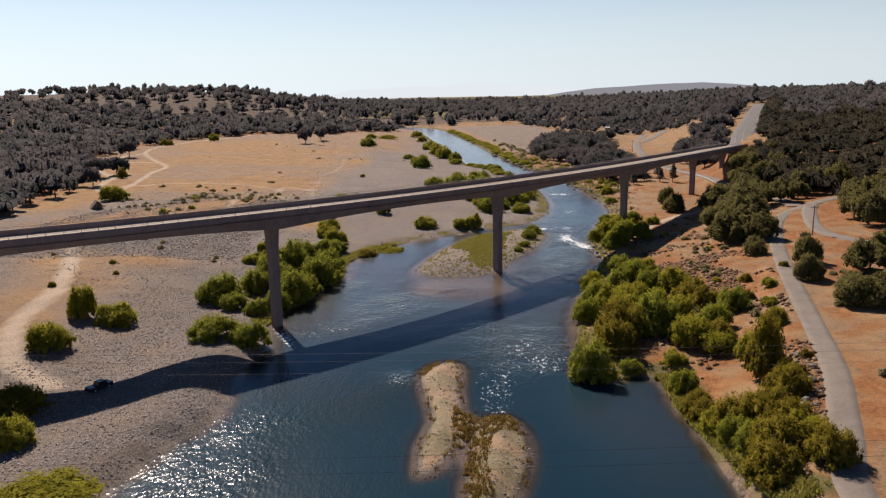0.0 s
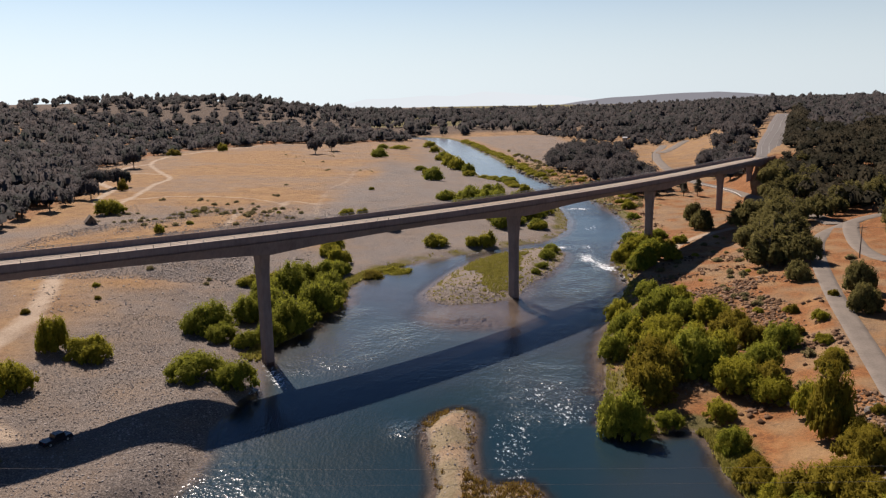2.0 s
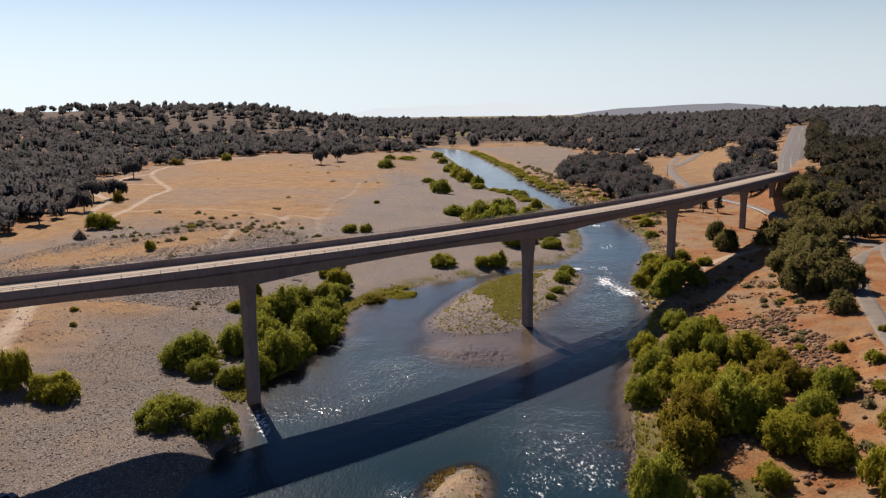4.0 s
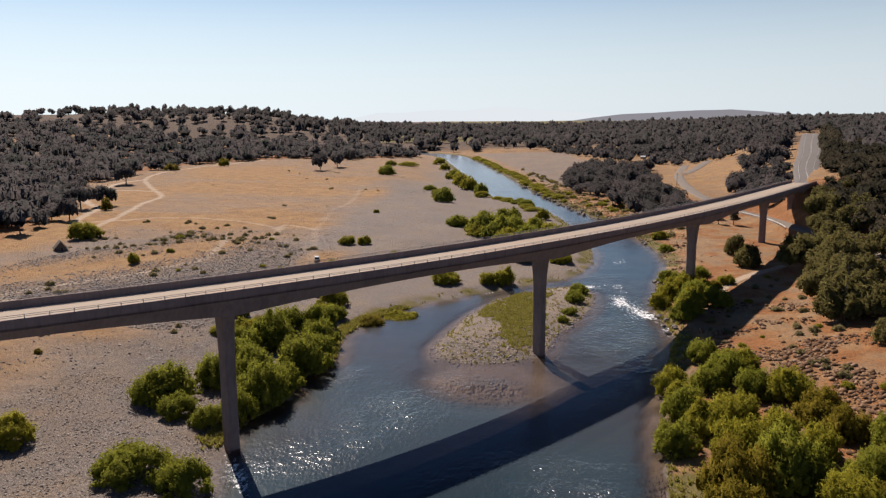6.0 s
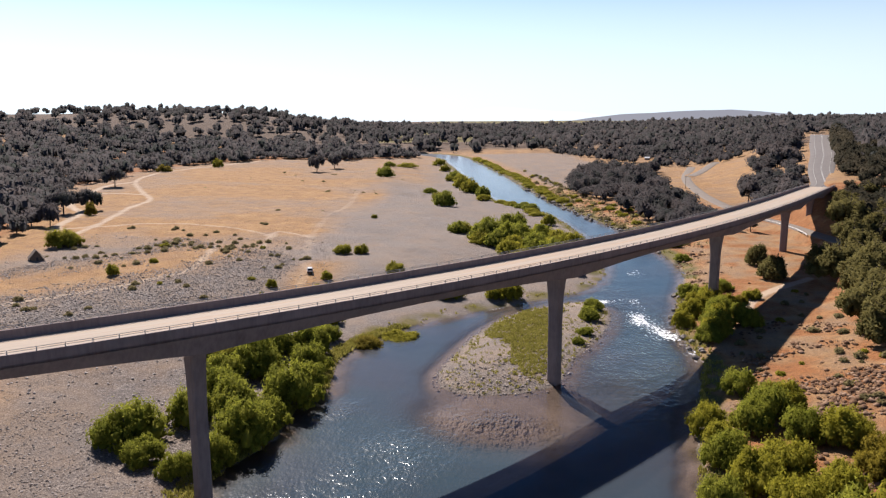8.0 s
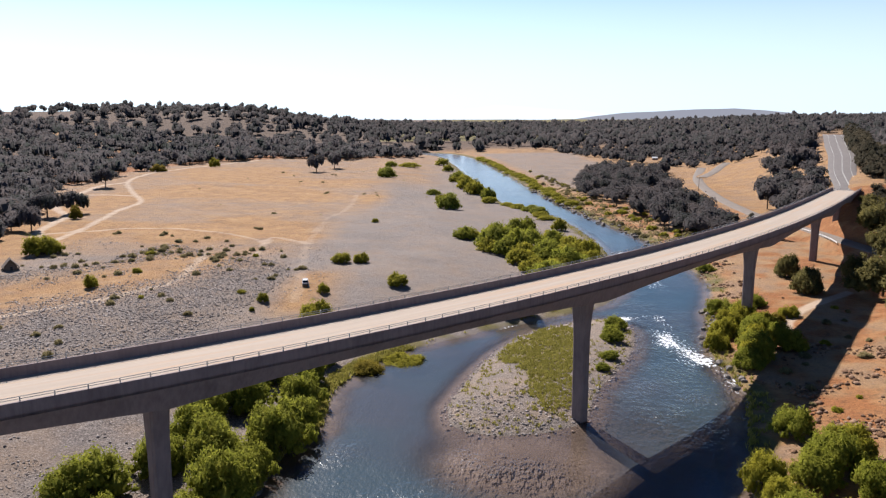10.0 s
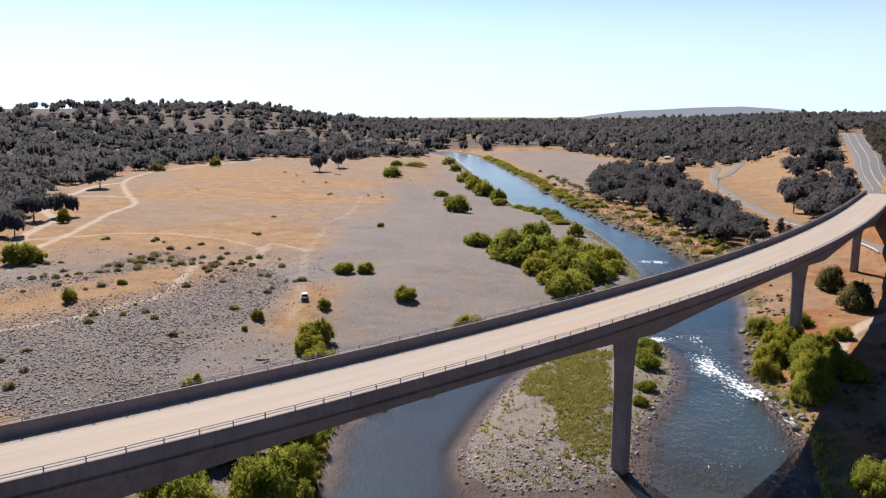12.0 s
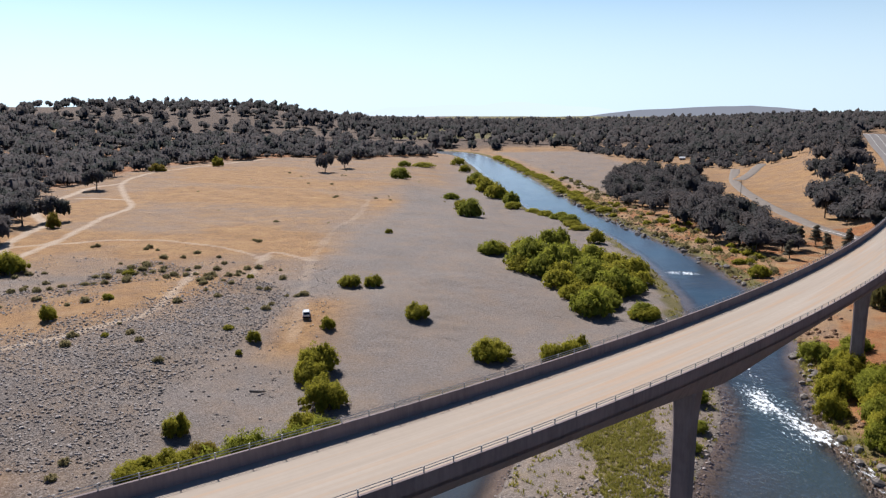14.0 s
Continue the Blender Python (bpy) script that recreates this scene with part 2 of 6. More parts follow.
def concrete_material(name, base, stain=0.3):
    m = mat(name, 0.85)
    n = Net(m)
    a = n.noise(0.25, 5)
    b = n.noise(2.2, 6, n.where((1, 1, 0.18)), 0.65)
    f = n.noise(9.0, 4)
    lo = tuple(v * 0.6 for v in base)
    hi = tuple(min(1, v * 1.18) for v in base)
    c = n.ramp(n.math("ADD", n.math("MULTIPLY", a, 0.5), n.math("MULTIPLY", b, 0.5)), (0.3, lo), (0.55, base), (0.75, hi))
    n.put(n.b.inputs["Base Color"], n.mix(n.math("MULTIPLY", n.rng(f, 0.4, 0.75), stain), c, tuple(v * 0.75 for v in base)))
    n.put(n.b.inputs["Normal"], n.bump(f, 0.3, 0.02))
    return m


def plain_material(name, color, rough=0.7, metal=0.0, vary=0.25, scale=3.0):
    m = mat(name, rough, color, metal)
    n = Net(m)
    f = n.noise(scale, 5)
    r = n.node("ShaderNodeObjectInfo").outputs["Random"]
    c = n.ramp(f, (0.3, tuple(v * (1 - vary) for v in color)), (0.7, tuple(min(1, v * (1 + vary)) for v in color)))
    n.put(n.b.inputs["Base Color"], n.mix(n.rng(r, 0, 1, 0, 0.3), c, tuple(v * 0.6 for v in color)))
    n.put(n.b.inputs["Normal"], n.bump(f, 0.3, 0.05))
    return m


M_GROUND = ground_material()
M_WATER = water_material()
M_WILLOW = leaf_material("willow_leaves", (0.17, 0.185, 0.02), (0.235, 0.243, 0.03), (0.31, 0.3, 0.045), 0.85, 0.55)
M_OLIVE = leaf_material("olive_leaves", (0.21, 0.198, 0.018), (0.29, 0.264, 0.027), (0.375, 0.33, 0.044), 0.85, 0.55)
M_RUSSET = leaf_material("russet_willow_leaves", (0.145, 0.113, 0.012), (0.205, 0.16, 0.018), (0.285, 0.22, 0.03), 0.85, 0.45)
M_SEDGE = leaf_material("sedge_blades", (0.19, 0.182, 0.034), (0.285, 0.26, 0.056), (0.38, 0.32, 0.095))
M_OAK = leaf_material("oak_leaves", (0.115, 0.1, 0.034), (0.16, 0.138, 0.045), (0.21, 0.178, 0.06), 0.85, 0.45)
# haze is mixed into these two wood colours; the second is a darker copy
M_WOODS = wood_material("hazy_wood_leaves", (0.066, 0.075, 0.063), (0.114, 0.104, 0.104), (0.166, 0.139, 0.13))
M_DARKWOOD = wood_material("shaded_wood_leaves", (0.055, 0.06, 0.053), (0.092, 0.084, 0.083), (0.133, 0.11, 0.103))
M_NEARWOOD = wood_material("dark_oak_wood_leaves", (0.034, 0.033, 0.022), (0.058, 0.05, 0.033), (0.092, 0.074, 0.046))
M_PINE = leaf_material("grey_pine_needles", (0.11, 0.10, 0.075), (0.15, 0.136, 0.098), (0.19, 0.17, 0.12))
M_DRY = leaf_material("dry_shrub_twigs", (0.2, 0.165, 0.075), (0.27, 0.225, 0.105), (0.36, 0.30, 0.15))
M_BARK = plain_material("bark", (0.11, 0.085, 0.065), 0.95, vary=0.4, scale=4)
M_CONC = concrete_material("bridge_concrete", (0.222, 0.172, 0.167))
def deck_material():
    """Worn pale concrete with streaks and rusty tracks along the lanes."""
    m = mat("road_deck_concrete", 0.85)
    n = Net(m)
    uv = n.node("ShaderNodeUVMap").outputs[0]

    def lengthwise(scale, sx, sy, detail=4):
        mp = n.node("ShaderNodeMapping", Vector=uv)
        mp.inputs["Scale"].default_value = (sx, sy, 1)
        return n.noise(scale, detail, mp.outputs[0])

    wide, streak, fine_ = lengthwise(1.0, 0.012, 0.55), lengthwise(1.0, 0.05, 2.6), n.noise(1.4, 6)
    c = n.ramp(n.math("ADD", n.math("MULTIPLY", wide, 0.55), n.math("MULTIPLY", streak, 0.45)), (0.3, (0.315, 0.255, 0.198)), (0.5, (0.36, 0.295, 0.232)), (0.7, (0.405, 0.338, 0.272)))
    c = n.mix(n.rng(lengthwise(1.0, 0.02, 0.9), 0.5, 0.66, 0, 0.7), c, (0.41, 0.268, 0.165))
    n.put(n.b.inputs["Base Color"], n.mix(n.rng(fine_, 0.35, 0.7, 0, 0.2), c, (0.28, 0.235, 0.19)))
    return m


M_DECK = deck_material()
M_ROAD = concrete_material("asphalt_grey", (0.175, 0.155, 0.142), 0.4)
M_LANE = concrete_material("worn_gravel_road", (0.215, 0.178, 0.145), 0.4)
M_RUST = leaf_material("rust_weeds", (0.10, 0.06, 0.02), (0.21, 0.125, 0.035), (0.30, 0.22, 0.06))
M_PAINT = plain_material("road_paint", (0.44, 0.43, 0.40), 0.7, vary=0.15)
M_STEEL = plain_material("galvanised_steel", (0.5, 0.48, 0.45), 0.55, 0.15, vary=0.15)
M_RUBBLE = leaf_material("broken_brown_rock", (0.11, 0.062, 0.036), (0.21, 0.124, 0.075), (0.34, 0.225, 0.15), 0.9, 0.0)
M_ROCK = plain_material("river_rock", (0.19, 0.165, 0.145), 0.9, vary=0.45, scale=1.5)

# ---- helpers of this scene ----


def mesh_of(name, verts, faces, materials, smooth=False, normals=None):
    me = bpy.data.meshes.new(name)
    verts = np.asarray(verts, np.float32)
    if isinstance(faces, np.ndarray):
        k = faces.shape[1]
        me.vertices.add(len(verts))
        me.vertices.foreach_set("co", verts.ravel())
        me.loops.add(faces.size)
        me.loops.foreach_set("vertex_index", faces.astype(np.int32).ravel())
        me.polygons.add(len(faces))
        me.polygons.foreach_set("loop_start", np.arange(0, faces.size, k, dtype=np.int32))
        me.update(calc_edges=True)
    else:
        me.from_pydata([tuple(v) for v in verts], [], faces)
    me.validate()
    for mm in materials if isinstance(materials, (list, tuple)) else [materials]:
        me.materials.append(mm)
    if normals is not None:
        nn = me.attributes.new("custom_normal", "FLOAT_VECTOR", "POINT")
        nn.data.foreach_set("vector", np.asarray(normals, np.float32).ravel())
    if smooth or normals is not None:
        me.polygons.foreach_set("use_smooth", np.ones(len(me.polygons), bool))
    return me


def part(name, data, material, parent=None, label=""):
    """One mesh object, from a bmesh or a mesh, under a thing or a part."""
    if isinstance(data, bmesh.types.BMesh):
        me = bpy.data.meshes.new(name)
        data.to_mesh(me)
        data.free()
        me.materials.append(material)
    else:
        me = data
    ob = new(name, me)
    ob.parent = parent
    return tagged(ob, label)


def smooth_line(points, step=4.0):
    """A smooth line through a few control points."""
    p = np.array(points, float)
    p = np.vstack([2 * p[0] - p[1], p, 2 * p[-1] - p[-2]])
    out = []
    for a, b, c, d in zip(p, p[1:], p[2:], p[3:]):
        k = max(2, int(np.linalg.norm((c - b)[:2]) / step))
        t = np.arange(k)[:, None] / k
        out.append(0.5 * (2 * b + (c - a) * t + (2 * a - 5 * b + 4 * c - d) * t**2 + (3 * b - a - 3 * c + d) * t**3))
    return np.vstack(out + [p[-2:-1]])


def line_dist(px, py, line):
    """Distance from points to a line of segments, and the share along it."""
    best = np.full(px.shape, 1e9)
    for (x0, y0), (x1, y1) in zip(line[:-1, :2], line[1:, :2]):
        dx, dy = x1 - x0, y1 - y0
        t = np.clip(((px - x0) * dx + (py - y0) * dy) / (dx * dx + dy * dy + 1e-9), 0, 1)
        best = np.minimum(best, np.hypot(px - x0 - t * dx, py - y0 - t * dy))
    return best


def signed(px, py, poly):
    """Distance to a closed outline, below zero inside."""
    ring = np.vstack([poly, poly[:1]])
    inside = np.zeros(px.shape, bool)
    for (x0, y0), (x1, y1) in zip(ring[:-1, :2], ring[1:, :2]):
        if y0 != y1:
            inside ^= ((y0 > py) != (y1 > py)) & (px < (x1 - x0) * (py - y0) / (y1 - y0) + x0)
    d = line_dist(px, py, ring)
    return np.where(inside, -d, d)


def ease(v, a, b):
    t = np.clip((v - a) / (b - a), 0, 1)
    return t * t * (3 - 2 * t)


def waves(x, y, scale, seed=0):
    """Soft noise from a few turned sine waves, about -1 to 1."""
    r = np.random.RandomState(seed)
    out = 0
    for k in range(7):
        th, ph, f = r.uniform(0, 6.28), r.uniform(0, 6.28), r.uniform(0.6, 1.9) / scale
        out = out + np.sin((x * np.cos(th) + y * np.sin(th)) * f * 6.28 + ph + 1.3 * np.sin((y * np.cos(th) - x * np.sin(th)) * f * 4 + k))
    return out / 4.5


# ---- the plan: river, islands, roads, terraces ----
LEFT_BANK = smooth_line([(-60, -700), (-46, -200), (-39, 30), (-42, 80), (-40, 93), (-37, 103), (-32.5, 113), (-34, 124), (-35, 133), (-33, 145), (-34, 156), (-35.5, 165), (-34, 176), (-28.5, 190), (-28, 202), (-23.5, 213), (-24, 235),
                         (-15, 255), (-3, 268), (12, 280), (28, 292), (45, 306), (56, 335), (60, 370), (60, 430), (52, 500), (33, 540), (21, 602),
                         (6, 759), (-9, 921), (-30, 1064), (-90, 1125), (-260, 1180), (-700, 1250)], 6)
RIGHT_BANK = smooth_line([(60, -700), (52, -200), (48, 40), (48, 99), (47, 114), (48, 127), (41, 128), (33, 132), (37, 152), (40, 170), (49, 203), (59, 232),
                          (60, 255), (70, 293), (83, 334), (84, 376), (82, 426), (75, 466), (64, 540), (55, 619), (40, 787), (21, 965),
                          (-6, 1098), (-70, 1165), (-260, 1220), (-700, 1290)], 6)
RIVER = np.vstack([LEFT_BANK, RIGHT_BANK[::-1]])
ISLAND = smooth_line([(-1, 226), (6, 250), (15, 270), (27, 283), (42, 290), (47, 279), (41, 256), (30, 234), (25, 219), (17, 213), (6, 212), (0, 216), (-1, 226)], 3)
SEDGE = smooth_line([(10, 256), (24, 277), (31, 276), (28, 255), (24, 230), (18, 219), (16, 228), (16, 241), (10, 256)], 3)
BAR_A = smooth_line([(2, 131), (4, 136), (8, 139), (10, 135), (9.4, 124), (9.5, 115), (8.8, 104), (6, 95), (3, 91.5), (2.8, 101), (4.6, 111), (3.4, 120), (2, 131)], 2)
BAR_B = smooth_line([(12, 110), (17, 111.5), (19.3, 105), (19.3, 98), (17.5, 89), (14.5, 82), (10, 82), (10, 95), (12, 110)], 2)
WEED_A = smooth_line([(8.4, 115), (11.2, 112), (11, 104), (8, 100), (8.4, 115)], 2)
WEED_B = smooth_line([(12, 110), (17.5, 112), (19, 106), (15, 102.5), (13, 94), (13, 82), (9.5, 82), (10, 95), (12, 110)], 2)
ROAD_LANE = smooth_line([(90, -120), (62, -40), (53, 30), (55, 68), (64, 90), (74, 113), (85, 146), (98, 186), (115, 232), (130, 263), (146, 281), (170, 300), (230, 330)], 4)
ROAD_UPPER = smooth_line([(205, 150), (160, 190), (136, 208), (130, 222), (132, 240), (143, 268), (152, 286)], 4)
LANE_UNDER = smooth_line([(146, 285), (150, 318), (152, 350), (152, 384), (154, 409), (155, 440), (152, 477), (160, 565), (183, 680), (220, 793)], 6)
TREE_LINE = smooth_line([(-150, -200), (-165, 120), (-172, 300), (-185, 401), (-226, 498), (-250, 561), (-256, 657), (-258, 748), (-232, 814), (-186, 895), (-112, 915), (-48, 1010), (-110, 1085), (-300, 1140), (-700, 1200)], 12)
HILL_LINE = [(-700, 60), (0, 38), (68, 52), (113, 72), (146, 83), (186, 96), (232, 112), (263, 127), (300, 145), (335, 158), (400, 168), (468, 196), (600, 250), (850, 368), (1100, 470), (2200, 900)]
HILL_TOP = [(-700, 8), (250, 8), (330, 9), (400, 13), (468, 20.5), (850, 32), (1100, 36), (2200, 30)]
TRAILS = [(smooth_line(p, 5), w, k) for p, w, k in (
    ([(-150, 345), (-156, 372), (-161, 414), (-169, 454), (-175, 498), (-200, 546), (-233, 617), (-245, 691), (-230, 768), (-204, 868)], 1.7, 0.8),
    ([(-165, 375), (-174, 394), (-184, 435), (-211, 479), (-236, 576), (-231, 612)], 2.0, 0.95),
    ([(-216, 526), (-191, 527)], 1.8, 0.9),
    ([(-168, 388), (-152, 397), (-130, 408), (-106, 400), (-79, 383), (-73, 357)], 1.4, 0.6),
    ([(-64, 561), (-60, 493), (-63, 454), (-62, 422), (-59, 380), (-53, 342), (-47, 306), (-46, 294)], 2.6, 0.36),
    ([(-58, 377), (-75, 392), (-75, 377)], 1.6, 0.6),
    ([(-92, 358), (-87, 319), (-88, 306), (-95, 295), (-104, 283), (-140, 240)], 1.6, 0.65),
    ([(-68, 125), (-81, 136), (-92, 160), (-96, 186), (-106, 215), (-122, 250)], 3.5, 0.7),
    ([(78, 258), (82, 268), (87, 280), (95, 291), (107, 302), (118, 311)], 1.5, 0.9))]
TERRACE = smooth_line([(-150, 228), (-150, 290), (-140, 322), (-122, 335), (-120, 358), (-107, 371), (-85, 354), (-66, 346), (-54, 328), (-55, 300), (-62, 262), (-58, 236), (-84, 226), (-150, 228)], 5)
DRY_PATCHES = [(-178, 375, 22, 40), (-168, 330, 18, 24), (-115, 405, 22, 13), (-90, 400, 22, 11), (-75, 418, 13, 16), (-62, 393, 7, 11), (-150, 560, 45, 30), (-116, 556, 30, 30), (-194, 487, 17, 40),
               (-97, 435, 20, 13), (-117, 380, 16, 9), (-156, 392, 13, 22), (-52, 538, 9, 45), (-180, 700, 40, 60), (-120, 640, 40, 22), (-88, 222, 16, 8), (-114, 222, 12, 10), (-92, 158, 9, 18)]


def land(x, y):
    """Distance from the water, above zero on land."""
    d = signed(x, y, RIVER) + 0.7 * waves(x, y, 13, 43) + 0.35 * waves(x, y, 5, 44)
    for ring in (ISLAND, BAR_A, BAR_B, WEED_A):
        d = np.maximum(d, -signed(x, y, ring))
    return d


ROADS = []


def bed_roads(x, y, z):
    """Levels the ground under each road to the height of the road."""
    for line, zs, half in ROADS:
        near = (x > line[:, 0].min() - 12) & (x < line[:, 0].max() + 12) & (y > line[:, 1].min() - 12) & (y < line[:, 1].max() + 12)
        if not near.any():
            continue
        px, py = x[near], y[near]
        best, zr = np.full(px.shape, 1e9), np.zeros(px.shape)
        for (x0, y0), (x1, y1), z0, z1 in zip(line[:-1, :2], line[1:, :2], zs, zs[1:]):
            dx, dy = x1 - x0, y1 - y0
            t = np.clip(((px - x0) * dx + (py - y0) * dy) / (dx * dx + dy * dy + 1e-9), 0, 1)
            d = np.hypot(px - x0 - t * dx, py - y0 - t * dy)
            zr = np.where(d < best, z0 + (z1 - z0) * t, zr)
            best = np.minimum(best, d)
        z[near] += (zr - z[near]) * ease(best, half + 5.5, half + 1.2)
    return z


def ground_height(x, y):
    return bed_roads(np.asarray(x, float), np.asarray(y, float), base_height(x, y))


def base_height(x, y):
    x, y = np.asarray(x, float), np.asarray(y, float)
    d = land(x, y)
    right = x > np.interp(y, RIGHT_BANK[:, 1], RIGHT_BANK[:, 0]) - 8
    right &= y < 1100
    dd = np.maximum(d, 0)
    rough = waves(x, y, 40, 1) * 0.35 + waves(x, y, 9, 2) * 0.12
    beach = 1.1 * ease(dd, 0, 9) + 0.25 * ease(dd, 0, 1.5)
    hl = signed_left(x, y)
    lip = 1.25 * ease(dd, 0, 5) * ease(dd, 26, 9) * ease(y, 60, 85) * ease(y, 165, 140)
    left = lip + beach + 4.0 * ease(dd, 18, 75) + 3.5 * ease(dd, 80, 260) + np.maximum(hl, 0) * 0.02
    left = left + 48 * ease(hl, 10, 460) * (1 + 0.10 * waves(x, y, 330, 4)) + ease(dd, 10, 40) * rough
    hx, hz = np.interp(y, *np.array(HILL_LINE).T), np.interp(y, *np.array(HILL_TOP).T)
    s = x - hx
    low = beach + 1.2 * ease(dd, 8, 30) + 1.2 * ease(dd, 30, 90)
    wide = np.interp(y, [180, 205, 270, 300, 330, 420, 520, 850, 1200], [22, 36, 36, 24, 20, 26, 45, 160, 300])
    rise = hz - 1.0 + np.clip(s, 0, 700) * 0.05 + 15 * ease(s, 30, 240) * ease(y, 700, 300)
    rgt = low + (rise - low) * ease(s, -wide, 4) + ease(dd, 6, 30) * rough
    rgt = np.maximum(rgt, beach)
    z = np.where(right, rgt, left)
    far = ease(y, 1250, 1700)
    plain = 6 + 3 * waves(x, y, 700, 7) + 18 * np.exp(-(((x - 1150) / 520) ** 2 + ((y - 3300) / 700) ** 2)) + 26 * ease(x, 300, 1300) * ease(y, 3800, 1800)
    plain = plain + 46 * ease(-x, 150, 500) * ease(y, 2600, 1500) + 10 * ease(-x, -120, 60) * ease(y, 2600, 1700)
    z = np.where((d > 0) & (y > 1250), z * (1 - far) + plain * far, z)
    shoal = np.minimum(signed(x, y, BAR_A), signed(x, y, BAR_B))
    deep = -np.minimum(1.9, 0.3 * np.maximum(-d, 0)) * np.clip(np.maximum(shoal, 0) / 2, 0.2, 1)
    deep = deep * np.clip(np.hypot((x - 12) / 16, (y - 203) / 15), 0.2, 1) - 0.05
    return np.where(d > 0, np.maximum(z, 0.06), deep)


def signed_left(x, y):
    """How far a place lies beyond the foot of the wooded hill."""
    ring = np.vstack([TREE_LINE, [(-2500, 1400), (-2500, -200)]])
    return -signed(x, y, ring)


def axis(lo, hi, step):
    out = [lo]
    while out[-1] < hi:
        out.append(out[-1] + step(out[-1]))
    return np.array(out)


def step_x(v):
    if -63 < v < 106:
        return 1.3
    return 2.2 if -262 < v < 180 else 2.2 + 0.07 * max(-262 - v, v - 180)


def step_y(v):
    if v < 74:
        return min(40, 1.4 + 0.1 * (74 - v))
    return 1.4 if v < 310 else (1.4 + 0.008 * (v - 310) if v < 1100 else 7.7 + 0.035 * (v - 1100))


def road_heights(line, soften=9):
    z = base_height(line[:, 0], line[:, 1])
    side = [base_height(line[:, 0] + a, line[:, 1] + b) for a, b in ((2.5, 0), (-2.5, 0), (0, 2.5), (0, -2.5))]
    z = np.maximum(z, np.mean(side, axis=0))
    k = np.ones(soften) / soften
    return np.convolve(np.pad(z, soften // 2, "edge"), k, "valid") + 0.15


LOT = smooth_line([(192, 700), (214, 740), (232, 776), (246, 802)], 5)
LANE_Z, UPPER_Z, UNDER_Z, LOT_Z = road_heights(ROAD_LANE), road_heights(ROAD_UPPER), road_heights(LANE_UNDER), road_heights(LOT)
ROADS += [(ROAD_LANE, LANE_Z, 2.2), (ROAD_UPPER, UPPER_Z, 2.4), (LANE_UNDER, UNDER_Z, 3.5), (LOT, LOT_Z, 3.5)]
GX, GY = axis(-4800, 4800, step_x), axis(-700, 4850, step_y)
XX, YY = np.meshgrid(GX, GY)
NX, NY = len(GX), len(GY)
WET = land(XX.ravel(), YY.ravel())
ZZ = ground_height(XX.ravel(), YY.ravel())


def grid_faces(keep=None):
    i = (np.arange(NY - 1)[:, None] * NX + np.arange(NX - 1)[None]).ravel()
    f = np.stack([i, i + 1, i + NX + 1, i + NX], 1)
    return f if keep is None else f[keep[f].any(1)]


